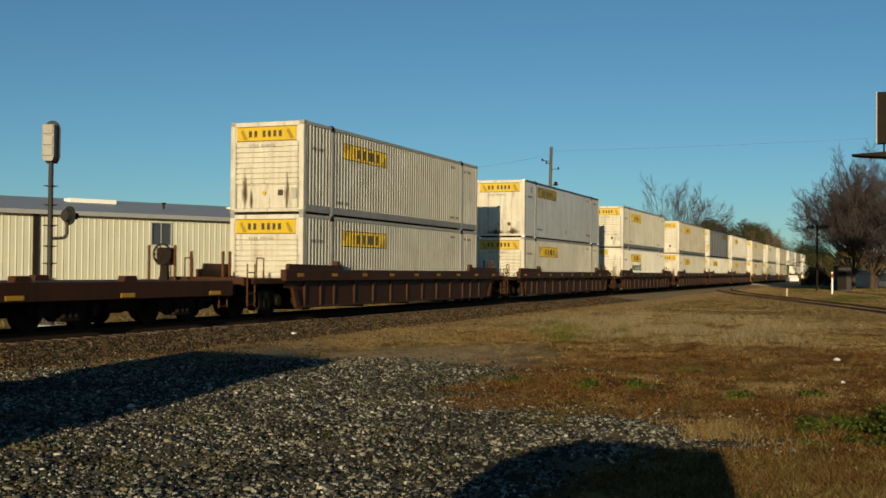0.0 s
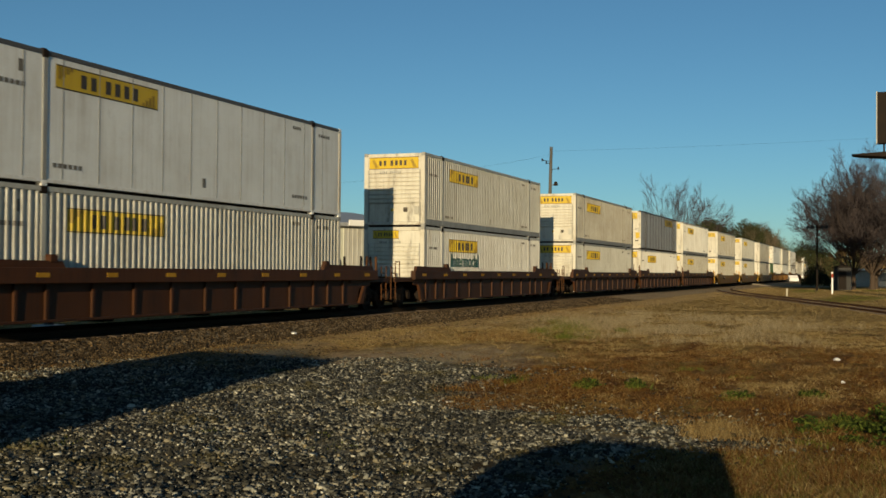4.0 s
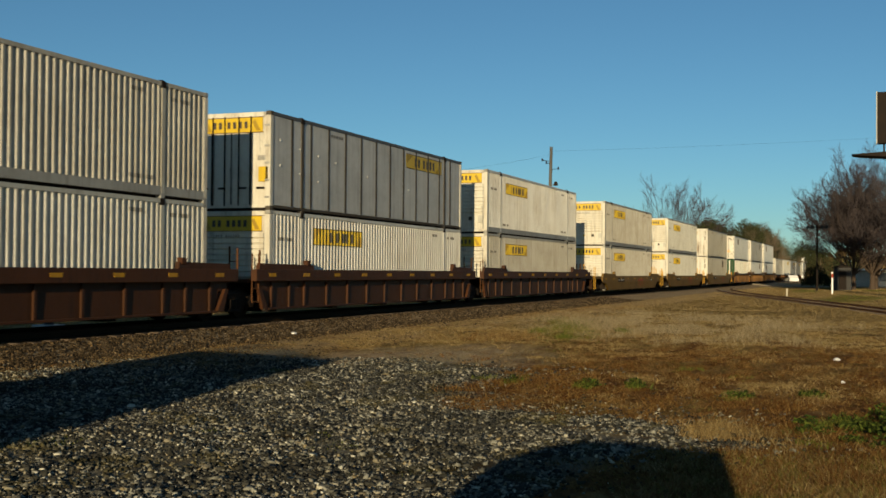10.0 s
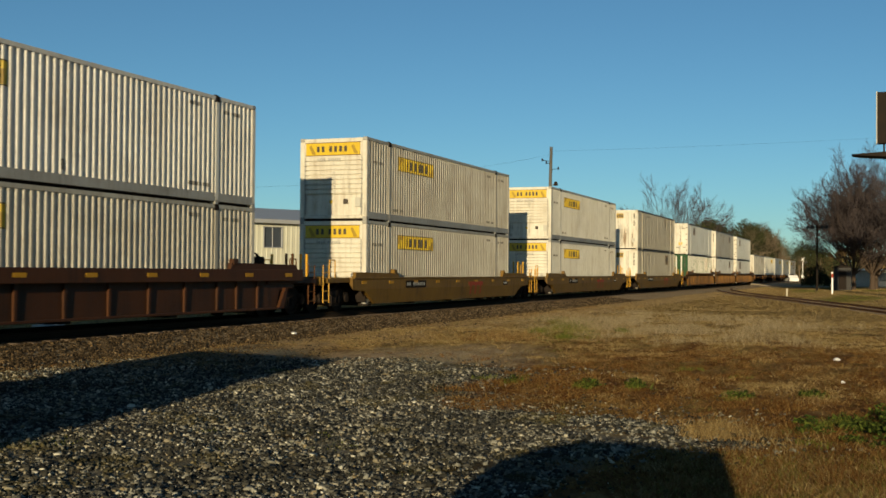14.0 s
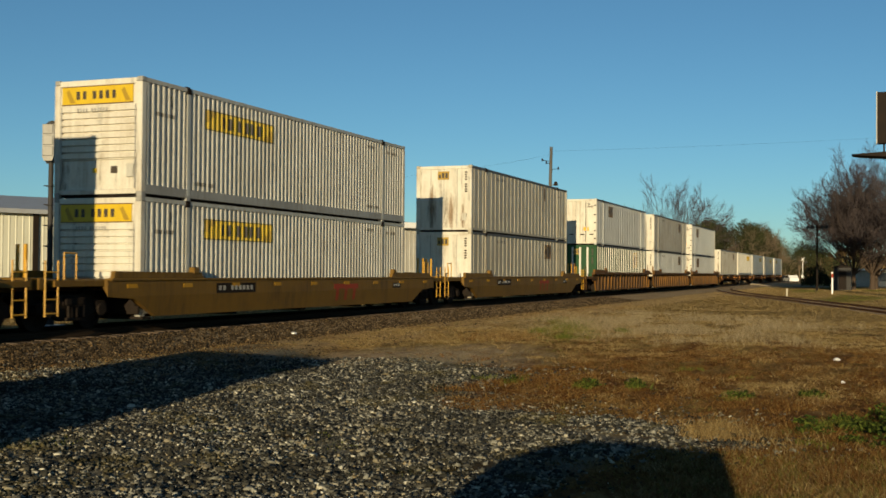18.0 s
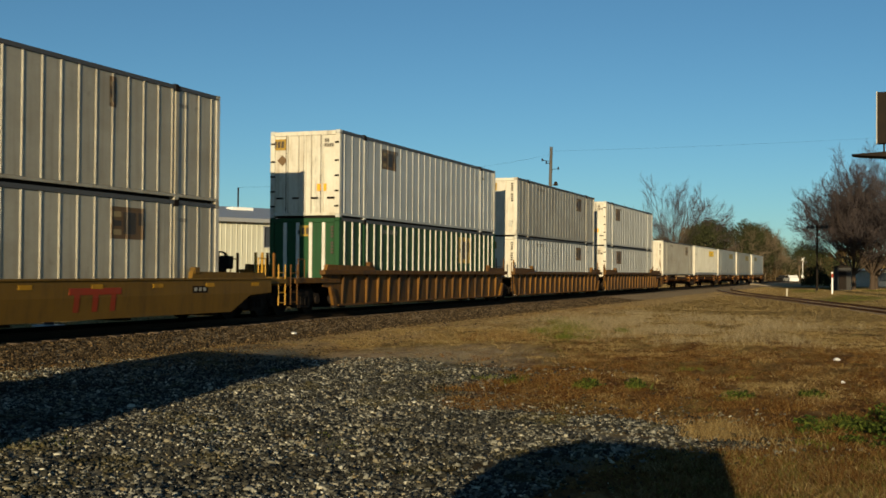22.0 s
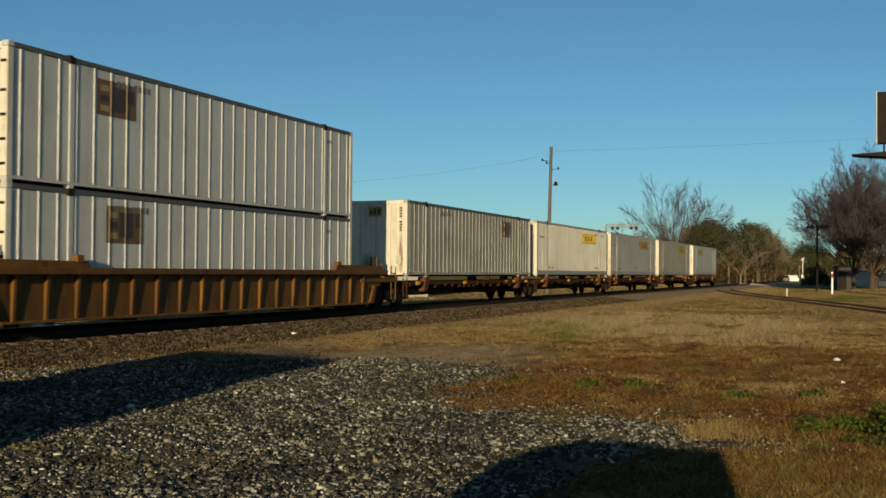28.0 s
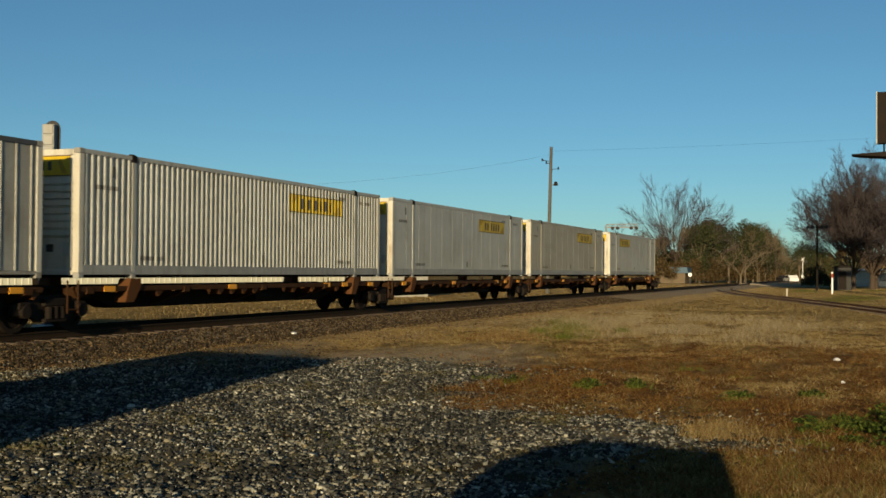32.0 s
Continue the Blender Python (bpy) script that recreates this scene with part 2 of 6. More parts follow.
STREAK = streak_material("rust_run", (0.035, 0.02, 0.012), (0.10, 0.05, 0.022), 0.85)
STREAK_FAINT = streak_material("faint_rust_run", (0.16, 0.08, 0.03), (0.30, 0.18, 0.08), 0.6)
# unseen van and shed are dark so they bounce less light into their shadows
VANPAINT = worn("van_paint", (0.035, 0.04, 0.05), (0.06, 0.055, 0.05), 0.3, 0.35)
SHED_DARK = worn("shadow_shed_dark", (0.045, 0.034, 0.026), (0.02, 0.015, 0.012), 0.6, 0.85)


def ground_material():
    """Winter ground: grey gravel apron, red-brown dirt and dead grass, pale and green tufts."""
    k = Nodes("ground_winter", 0.95, gloss=0.04)
    sep = k.n("ShaderNodeSeparateXYZ")
    k.link(k.co, sep.inputs[0])
    x, y = sep.outputs[0], sep.outputs[1]
    wob = k.math("MULTIPLY", k.math("SUBTRACT", k.noise(0.35, 5), 0.5), 5.0)
    side = k.math("ADD", k.math("ADD", k.math("SUBTRACT", y, k.math("MULTIPLY", x, 0.98)), 9.6), wob)
    dx, dy = k.math("MULTIPLY", k.math("SUBTRACT", x, 19.0), 0.30), k.math("MULTIPLY", k.math("SUBTRACT", y, 7.1), 0.46)
    tongue = k.ramp(k.math("ADD", k.math("MULTIPLY", dx, dx), k.math("MULTIPLY", dy, dy)), [(0.0, 1.0), (1.0, 0.0)])
    side = k.math("ADD", side, k.math("MULTIPLY", tongue, 3.0))
    side = k.math("SUBTRACT", side, k.math("MULTIPLY", k.math("MAXIMUM", k.math("SUBTRACT", 11.9, x), 0.0), k.math("MAXIMUM", k.math("SUBTRACT", 4.4, k.math("MULTIPLY", y, 1.3)), 0.0)))
    grav = k.math("MULTIPLY", k.ramp(k.math("ADD", k.math("MULTIPLY", side, 0.35), 0.5), [(0.35, 0.0), (0.65, 1.0)]), k.ramp(k.math("MULTIPLY", y, 0.05), [(0.66, 1.0), (0.72, 0.0)]))
    strip = k.ramp(k.math("ADD", k.math("MULTIPLY", k.math("ADD", k.math("SUBTRACT", y, 11.2), k.math("MULTIPLY", wob, 0.5)), 0.32), 0.5), [(0.3, 0.0), (0.7, 1.0)])
    strip = k.math("MULTIPLY", strip, k.ramp(k.math("MULTIPLY", y, 0.02), [(0.42, 1.0), (0.46, 0.0)]))
    fine, mid, big = k.noise(60, 4, 0.7), k.noise(4.0, 5, 0.65), k.noise(0.22, 5, 0.6)
    streaky = k.noise(1.0, 5, 0.65, k.scaled(0.16, 0.55, 1))
    mott = k.noise(13.0, 7, 0.78, k.scaled(0.7, 1.3, 1))
    dirt = k.mix(k.ramp(mid, [(0.35, 0), (0.65, 1)]), (0.12, 0.034, 0.004), (0.20, 0.07, 0.010))
    dirt = k.mix(k.ramp(mott, [(0.36, 0.0), (0.66, 1.0)]), k.mix(0.72, dirt, (0.03, 0.011, 0.002)), k.mix(0.35, dirt, (0.36, 0.22, 0.07)))
    straw = k.mix(k.ramp(mott, [(0.34, 0), (0.68, 1)]), (0.16, 0.094, 0.022), (0.36, 0.25, 0.09))
    lawn = k.mix(k.ramp(fine, [(0.3, 0), (0.7, 1)]), (0.04, 0.05, 0.006), (0.13, 0.125, 0.022))
    farfac = k.ramp(k.math("MULTIPLY", k.math("ADD", x, k.math("MULTIPLY", y, 1.0)), 0.01), [(0.24, 0.0), (0.50, 1.0)])
    strawfac = k.ramp(k.math("ADD", streaky, k.math("MULTIPLY", farfac, 0.22)), [(0.46, 0.0), (0.62, 1.0)])
    c = k.mix(strawfac, dirt, straw)
    c = k.mix(k.math("MULTIPLY", k.ramp(k.noise(0.8, 5, 0.7), [(0.58, 0.0), (0.70, 1.0)]), 0.55), c, lawn)
    grey = k.mix(k.ramp(fine, [(0.3, 0), (0.7, 1)]), (0.05, 0.046, 0.036), (0.22, 0.20, 0.145))
    shoulder = k.mix(k.ramp(mid, [(0.3, 0), (0.7, 1)]), (0.25, 0.165, 0.078), (0.48, 0.35, 0.185))
    c = k.mix(k.math("MULTIPLY", strip, 0.8), c, shoulder)
    sx, sy = k.math("MULTIPLY", k.math("SUBTRACT", x, 20.5), 0.17), k.math("MULTIPLY", k.math("SUBTRACT", y, 8.4), 0.36)
    sand = k.ramp(k.math("ADD", k.math("ADD", k.math("MULTIPLY", sx, sx), k.math("MULTIPLY", sy, sy)), k.math("MULTIPLY", k.math("SUBTRACT", k.noise(1.1, 5, 0.7), 0.5), 1.6)), [(0.1, 1.0), (0.95, 0.0)])
    c = k.mix(k.math("MULTIPLY", sand, 0.7), c, k.mix(k.ramp(mott, [(0.36, 0.0), (0.66, 1.0)]), (0.26, 0.19, 0.105), (0.54, 0.45, 0.31)))
    grey = k.mix(k.ramp(k.noise(0.9, 5, 0.7), [(0.50, 0.0), (0.62, 1.0)]), grey, (0.060, 0.050, 0.019))
    c = k.mix(grav, c, grey)
    patch = k.noise(1.7, 6, 0.75, k.scaled(0.5, 1.3, 1))
    open_soil = k.math("SUBTRACT", 0.62, k.math("MULTIPLY", k.math("MAXIMUM", strip, sand), 0.45))
    c = k.mix(k.math("MULTIPLY", k.ramp(patch, [(0.40, 1.0), (0.54, 0.0)]), open_soil), c, (0.028, 0.013, 0.004))
    c = k.mix(k.math("MULTIPLY", k.ramp(patch, [(0.54, 0.0), (0.66, 1.0)]), k.math("SUBTRACT", 0.42, k.math("MULTIPLY", grav, 0.35))), c, (0.34, 0.23, 0.085))
    k.color(c)
    k.bump(k.math("ADD", k.math("MULTIPLY", fine, 0.5), mid), 0.45, 0.04)
    return k.m


def stone_material(name, dark, light, warm, patchy=False):
    k = Nodes(name, 0.9, gloss=0.10)
    g = k.t.nodes.new("ShaderNodeNewGeometry")
    o = k.t.nodes.new("ShaderNodeObjectInfo")
    r = k.math("FRACT", k.math("ADD", g.outputs["Random Per Island"], o.outputs["Random"]))
    c = k.ramp(r, [(0.0, dark), (0.52, tuple(0.85 * a + 0.15 * b for a, b in zip(dark, light))), (0.84, light), (0.92, warm), (1.0, tuple(min(0.75, 2.1 * v) for v in light))])
    fine = k.noise(45, 4, 0.7)
    c = k.mix(k.math("MULTIPLY", k.ramp(fine, [(0.35, 1), (0.6, 0)]), 0.5), c, dark)
    if patchy:
        c = k.mix(k.ramp(k.noise(0.55, 5, 0.65), [(0.47, 0.0), (0.62, 0.62)]), c, dark)
        c = k.mix(k.ramp(k.noise(0.8, 5, 0.7, k.scaled(0.8, 1.1, 2.0)), [(0.54, 0.0), (0.66, 0.6)]), c, (0.080, 0.066, 0.022))
    k.color(c)
    k.bump(fine, 0.4, 0.01)
    return k.m


def straw_material(name, a, b, c):
    k = Nodes(name, 0.9, gloss=0.10)
    g = k.t.nodes.new("ShaderNodeNewGeometry")
    k.color(k.ramp(g.outputs["Random Per Island"], [(0.0, a), (0.5, b), (1.0, c)]))
    return k.m


GROUND = ground_material()
GRAVEL = stone_material("gravel_stone", (0.014, 0.014, 0.012), (0.315, 0.305, 0.25), (0.24, 0.19, 0.105), True)
BALLAST = stone_material("ballast_stone", (0.026, 0.018, 0.010), (0.092, 0.066, 0.037), (0.13, 0.082, 0.038))
STRAW = straw_material("dead_grass", (0.09, 0.055, 0.018), (0.19, 0.13, 0.05), (0.33, 0.25, 0.125))
PALESTRAW = straw_material("tall_dead_grass", (0.075, 0.056, 0.03), (0.175, 0.136, 0.078), (0.37, 0.305, 0.19))
REDSTRAW = straw_material("red_dead_grass", (0.045, 0.018, 0.004), (0.10, 0.046, 0.011), (0.21, 0.13, 0.045))
GREENBLADE = straw_material("green_weeds", (0.028, 0.038, 0.005), (0.068, 0.082, 0.013), (0.15, 0.155, 0.032))
LEAF_DARK = straw_material("evergreen_leaves", (0.020, 0.024, 0.010), (0.038, 0.043, 0.017), (0.062, 0.064, 0.028))
LEAF_BROWN = straw_material("brown_leaves", (0.03, 0.019, 0.008), (0.065, 0.043, 0.019), (0.13, 0.09, 0.04))


def bed_material():
    k = Nodes("ballast_bed", 0.95, gloss=0.08)
    v = k.n("ShaderNodeTexVoronoi", Scale=16.0)
    k.link(k.co, v.inputs["Vector"])
    big = k.noise(0.7, 4)
    c = k.mix(k.ramp(v.outputs["Color"], [(0.2, 0), (0.9, 1)]), (0.15, 0.112, 0.064), (0.48, 0.375, 0.235))
    k.color(k.mix(k.math("MULTIPLY", big, 0.5), c, (0.24, 0.15, 0.07)))
    k.bump(v.outputs["Distance"], 0.35, 0.03)
    return k.m


BED = bed_material()
ASPHALT = worn("dusty_asphalt", (0.20, 0.165, 0.115), (0.27, 0.215, 0.15), 0.6, 0.9, streak=False)

# ---- plan: the main line runs along x ----
YC, ZR = 17.79, 0.37          # track centre and top of rail
HALF = 1.295                  # half of a container's width
LEN, HGT = 16.154, 2.896      # 53-foot container


def axis_steps(stops):
    out = [stops[0][0]]
    for (a, step), (b, _) in zip(stops, stops[1:]):
        n = max(1, round((b - a) / step))
        out += [a + (b - a) * (i + 1) / n for i in range(n)]
    return out


def ground_height(x, y):
    near = max(0.0, 1.0 - math.hypot(x - 20, y - 6) / 90.0)
    if 13.0 < y < 23.0:
        near *= max(0.0, 1 - min(y - 13.0, 23.0 - y))
    return near * (0.10 * noise.noise((x * 0.25, y * 0.25, 3.1)) + 0.035 * noise.noise((x * 1.1, y * 1.1, 7.7)) + 0.026 * noise.noise((x * 2.6, y * 2.6, 1.3)) + 0.016 * noise.noise((x * 5.5, y * 5.5, 9.1)))


xs = axis_steps([(-1500, 300), (-300, 60), (-60, 5), (0, 0.6), (6, 0.13), (34, 1.0), (60, 2.5), (90, 10), (260, 60), (800, 400), (4000, 400)])
ys = axis_steps([(-2500, 400), (-400, 60), (-40, 4), (-6, 0.5), (-2, 0.13), (13.4, 0.6), (23, 3.0), (60, 12), (300, 80), (900, 400), (2500, 400)])
g = Kit()
g.v = [(x, y, ground_height(x, y)) for y in ys for x in xs]
nx = len(xs)
g.f = [(j * nx + i, j * nx + i + 1, (j + 1) * nx + i + 1, (j + 1) * nx + i) for j in range(len(ys) - 1) for i in range(nx - 1)]
g.smooth = True
solid("ground", g, GROUND, "winter ground of gravel, brown dirt and dead grass", "ground", kind="structure")

bed = Kit()
bed.prism([(13.9, -0.02), (14.9, 0.03), (16.25, 0.165), (19.35, 0.165), (21.0, 0.0), (21.0, -0.05), (13.9, -0.05)], "x", -120, 900)
track_bed = solid("track_bed", bed, BED, "brown-grey crushed stone bed of the main track", "track bed", kind="structure")


def rail_profile(y, z_top):
    return [(y - 0.07, z_top - 0.165), (y + 0.07, z_top - 0.165), (y + 0.07, z_top - 0.15), (y + 0.012, z_top - 0.12), (y + 0.012, z_top - 0.045),
            (y + 0.036, z_top - 0.035), (y + 0.034, z_top - 0.004), (y - 0.034, z_top - 0.004), (y - 0.036, z_top - 0.035), (y - 0.012, z_top - 0.045), (y - 0.012, z_top - 0.12), (y - 0.07, z_top - 0.15)]


main_track = thing("main_track", "steel rails on weathered wooden ties, straight main line", "railway track", kind="structure")
for yy in (YC - 0.752, YC + 0.752):
    part("rail", Kit().prism(rail_profile(yy, ZR), "x", -120, 900), RAIL_TOP, main_track, "rusty steel rail with worn top")
tie_mesh = Kit().box(-0.115, 0.115, -1.3, 1.3, 0.0, 0.205, 0.012).mesh("tie", TIE)
for i in range(150):
    part("tie", tie_mesh, None, main_track, at=pose(10 + i * 0.54, YC + random.uniform(-0.03, 0.03), random.uniform(-0.012, 0.0), 0, 0, random.uniform(-1.2, 1.2)))

# siding that curves in from the camera's side
SIDE = [(18.0, -11.0), (36.0, -6.0), (54.3, -1.03), (63.5, 1.36), (75.44, 4.5), (87.1, 7.75), (98.0, 10.6), (110.4, 13.2), (126.0, 15.7), (150.0, 17.3)]


def curve_points(pts, step):
    """Evenly walked points and headings on a Catmull-Rom curve."""
    out = []
    P = [Vector(p) for p in pts]
    P = [2 * P[0] - P[1]] + P + [2 * P[-1] - P[-2]]
    for i in range(1, len(P) - 2):
        n = max(2, round((P[i + 1] - P[i]).length / step))
        for j in range(n):
            t = j / n
            a, b, c, d = P[i - 1:i + 3]
            out.append(0.5 * ((2 * b) + (c - a) * t + (2 * a - 5 * b + 4 * c - d) * t * t + (3 * b - a - 3 * c + d) * t ** 3))
    return out


def sweep(kit, line, profile):
    """A closed profile of (across, height) carried along a plan line."""
    n = len(profile)
    vs = []
    for i, p in enumerate(line):
        d = (line[min(i + 1, len(line) - 1)] - line[max(i - 1, 0)]).normalized()
        for a, h in profile:
            vs.append((p.x - d.y * a, p.y + d.x * a, h))
    fs = [(i * n + j, i * n + (j + 1) % n, (i + 1) * n + (j + 1) % n, (i + 1) * n + j) for i in range(len(line) - 1) for j in range(n)]
    return kit.add(vs, fs)


side_track = thing("side_track", "curved rusty side track sunk in grass", "railway track", kind="structure")
line = curve_points(SIDE, 1.2)
for off in (-0.752, 0.752):
    part("rail", sweep(Kit(), line, [(off - 0.06, 0.02), (off + 0.06, 0.02), (off + 0.036, 0.115), (off - 0.036, 0.115)]), RUST, side_track, "rusty rail")
side_tie = Kit().box(-0.115, 0.115, -1.25, 1.25, -0.10, 0.018, 0.01).mesh("tie", TIE)
walked = curve_points(SIDE, 0.62)
for i in range(0, len(walked) - 1):
    if 45 < walked[i].x < 118:
        d = walked[i + 1] - walked[i]
        part("tie", side_tie, None, side_track, at=pose(walked[i].x, walked[i].y, 0, 0, 0, math.degrees(math.atan2(d.y, d.x)) + random.uniform(-2, 2)))

road = Kit()
road.prism([(-120, -0.05), (-120, 0.03), (14.2, 0.03), (16.6, 0.345), (19.0, 0.345), (22.0, 0.03), (140, 0.03), (140, -0.05)], "x", 166, 173)
solid("road", road, ASPHALT, "grey asphalt road over the level crossing", "road", kind="structure")


# ---- containers ----
def side_profile(style):
    """Breakpoints along a container side: (u, depth behind the outer face)."""
    pts = []
    a, b = 0.10, LEN - 0.10
    if style == "corrugated":
        n = 72
        p = (b - a) / n
        for i in range(n):
            u = a + i * p
            pts += [(u, 0.050), (u + 0.47 * p, 0.050), (u + 0.60 * p, 0.006), (u + 0.86 * p, 0.006)]
        pts.append((b, 0.050))
    elif style == "shallow":
        n = 27
        p = (b - a) / n
        pts.append((a, 0.022))
        for i in range(n):
            u = a + (i + 0.5) * p
            pts += [(u - 0.030, 0.022), (u - 0.020, 0.008), (u + 0.020, 0.008), (u + 0.030, 0.022)]
        pts.append((b, 0.022))
    elif style in ("ribbed", "wide"):
        n = 27 if style == "ribbed" else 36
        p = (b - a) / n
        pts.append((a, 0.025))
        for i in range(n):
            u = a + (i + 0.5) * p
            h = 0.027 if style == "ribbed" else 0.025
            pts += [(u - h, 0.025), (u - h + 0.012, 0.006), (u + h - 0.012, 0.006), (u + h, 0.025)]
        pts.append((b, 0.025))
    elif style == "panelled":
        n = 13
        p = (b - a) / n
        pts.append((a, 0.02))
        for i in range(1, n):
            u = a + i * p
            pts += [(u - 0.05, 0.02), (u - 0.04, 0.015), (u + 0.04, 0.015), (u + 0.05, 0.02)]
        pts.append((b, 0.02))
    else:
        n = 13
        p = (b - a) / n
        pts.append((a, 0.012))
        for i in range(1, n):
            u = a + i * p
            pts += [(u - 0.014, 0.012), (u - 0.01, 0.016), (u + 0.01, 0.016), (u + 0.014, 0.012)]
        pts.append((b, 0.012))
    return pts


def depth_at(pts, u):
    for (a, da), (b, db) in zip(pts, pts[1:]):
        if a <= u <= b:
            return da + (db - da) * (u - a) / max(1e-6, b - a)
    return 0.02


def sheet(kit, pts, u0, u1, z0, z1, lift=0.0, far=False):
    """A stretch of side wall, following its corrugation, raised by lift."""
    us = [u0] + [u for u, _ in pts if u0 + 0.004 < u < u1 - 0.004] + [u1]
    vs = []
    for u in us:
        v = -HALF + depth_at(pts, u) - lift
        vs += [(u, -v if far else v, z0), (u, -v if far else v, z1)]
    return kit.add(vs, [(2 * i, 2 * i + 2, 2 * i + 3, 2 * i + 1) for i in range(len(us) - 1)])


def letter_bars(put, u0, u1, z0, z1):
    """A row of six bold plain blocks, two and four, as wide as the writing."""
    w = (u1 - u0) / 7.9
    for i in range(6):
        a = u0 + (1.25 * i + (0.65 if i > 1 else 0.0)) * w
        put(a + 0.06 * w, a + 0.74 * w, z0, z1)


cache = {}


def cached(key, make):
    if key not in cache:
        cache[key] = make()
    return cache[key]


def end_mesh(kind, material):
    k = Kit()
    if kind == "louvred":       # horizontal corrugation inside a frame
        n = 8
        z0, z1 = 0.92, HGT - 0.66
        p = (z1 - z0) / n
        prof = [(0.02, 0.10), (0.02, 0.17), (0.055, 0.20), (0.055, 0.90), (0.02, 0.915)]
        for i in range(n):
            z = z0 + i * p
            prof += [(0.075, z), (0.075, z + 0.14 * p), (0.012, z + 0.22 * p), (0.012, z + 0.92 * p)]
        prof += [(0.03, z1), (0.03, HGT - 0.10)]
        k.add([(x, y, z) for x, z in prof for y in (-HALF + 0.12, HALF - 0.12)], [(2 * i, 2 * i + 1, 2 * i + 3, 2 * i + 2) for i in range(len(prof) - 1)])
    elif kind == "posts":       # flat plate with upright battens
        k.add([(0.045, -HALF + 0.1, 0.1), (0.045, HALF - 0.1, 0.1), (0.045, HALF - 0.1, HGT - 0.1), (0.045, -HALF + 0.1, HGT - 0.1)], [(0, 1, 2, 3)])
    else:                        # plain plate with a seam
        k.add([(0.03, -HALF + 0.1, 0.1), (0.03, HALF - 0.1, 0.1), (0.03, HALF - 0.1, HGT - 0.1), (0.03, -HALF + 0.1, HGT - 0.1)], [(0, 1, 2, 3)])
    return k.mesh("front_panel", material)


def container(label, side="corrugated", skin=WHITE, rail=RAIL_GREY, end="louvred", end_skin=ENDWHITE, post=None, logos=(), end_logo=None, bars=(), doors=False, roofmat=RAIL_GREY, rail_h=0.20, seams=None, top_edge=None, stained=False, stain=STREAK):
    """A 53-foot container; origin under the middle of its leading end."""
    post = post or skin
    c = thing("shipping_container", label, "container", "containers on the train")
    pts = side_profile(side)
    part("side_panel", cached(("side", side, skin.name), lambda: sheet(Kit(), pts, 0.10, LEN - 0.10, 0.16, HGT - 0.08).mesh("side_panel", skin)), None, c)
    part("side_panel", cached(("sidefar", side, skin.name), lambda: sheet(Kit(), pts, 0.10, LEN - 0.10, 0.16, HGT - 0.08, far=True).mesh("side_panel", skin)), None, c)
    part("front_panel", cached(("end", end, end_skin.name), lambda: end_mesh(end, end_skin)), None, c)
    if end == "posts" and end_skin is not GREEN:
        for y in (-0.66, 0.0, 0.66):
            part("door_batten", Kit().box(0.015, 0.05, y - 0.04, y + 0.04, 0.12, HGT - 0.12, 0.008), end_skin, c)
    if end == "plain":
        for y in (-0.62, 0.0, 0.62):
            part("end_seam", cached(("eseam", end_skin.name), lambda: Kit().box(0.024, 0.036, -0.012, 0.012, 0.17, HGT - 0.16).mesh("end_seam", RAIL_GREY)), None, c, at=pose(0, y, 0))
    if end == "louvred":
        for s in (-1, 1):
            part("frame_edge", cached(("fedge",), lambda: Kit().box(0.0, 0.03, -0.018, 0.018, 0.20, HGT - 0.66, 0.003).mesh("frame_edge", RAIL_GREY)), None, c, at=pose(0, s * (HALF - 0.20), 0))
    part("rear_panel", cached(("rear", end_skin.name), lambda: Kit().box(LEN - 0.05, LEN - 0.02, -HALF + 0.1, HALF - 0.1, 0.1, HGT - 0.1, 0.005).mesh("rear_panel", end_skin)), None, c)
    part("roof", cached(("roof", roofmat.name), lambda: Kit().box(0.05, LEN - 0.05, -HALF + 0.03, HALF - 0.03, HGT - 0.07, HGT - 0.02, 0.01).mesh("roof", roofmat)), None, c)
    part("floor", cached(("floor",), lambda: Kit().box(0.12, LEN - 0.12, -HALF + 0.14, HALF - 0.14, 0.002, 0.15).mesh("floor", GREASE)), None, c)
    bottom = cached(("brail", rail.name, rail_h), lambda: Kit().box(0.12, LEN - 0.12, -0.045, 0.045, 0.075, rail_h, 0.006).mesh("bottom_rail", rail))
    top_edge = top_edge or post
    top = cached(("trail", top_edge.name), lambda: Kit().box(0.12, LEN - 0.12, -0.04, 0.04, HGT - 0.11, HGT - 0.005, 0.006).mesh("top_rail", top_edge))
    for s in (-1, 1):
        part("bottom_rail", bottom, None, c, at=pose(0, s * (HALF - 0.044), 0))
        part("top_rail", top, None, c, at=pose(0, s * (HALF - 0.038), 0))
    for nm, zz in (("header", (HGT - 0.16, HGT - 0.02)), ("sill", (0.07, 0.17))):
        part(nm, cached((nm, end_skin.name), lambda: Kit().box(0.0, 0.10, -HALF + 0.16, HALF - 0.16, zz[0], zz[1], 0.008).mesh(nm, end_skin)), None, c)
    cp = cached(("cpost", end_skin.name), lambda: Kit().box(-0.005, 0.17, -0.085, 0.085, 0.12, HGT - 0.12, 0.012).mesh("corner_post", end_skin))
    ip = cached(("ipost", post.name), lambda: Kit().box(-0.075, 0.075, -0.04, 0.04, 0.12, HGT - 0.10, 0.008).mesh("side_post", post))
    cast_skin = RAIL_GREY if side == "corrugated" else rail
    cc = cached(("cast", cast_skin.name), lambda: Kit().box(-0.09, 0.09, -0.08, 0.08, 0.0, 0.12, 0.012).mesh("corner_casting", cast_skin))
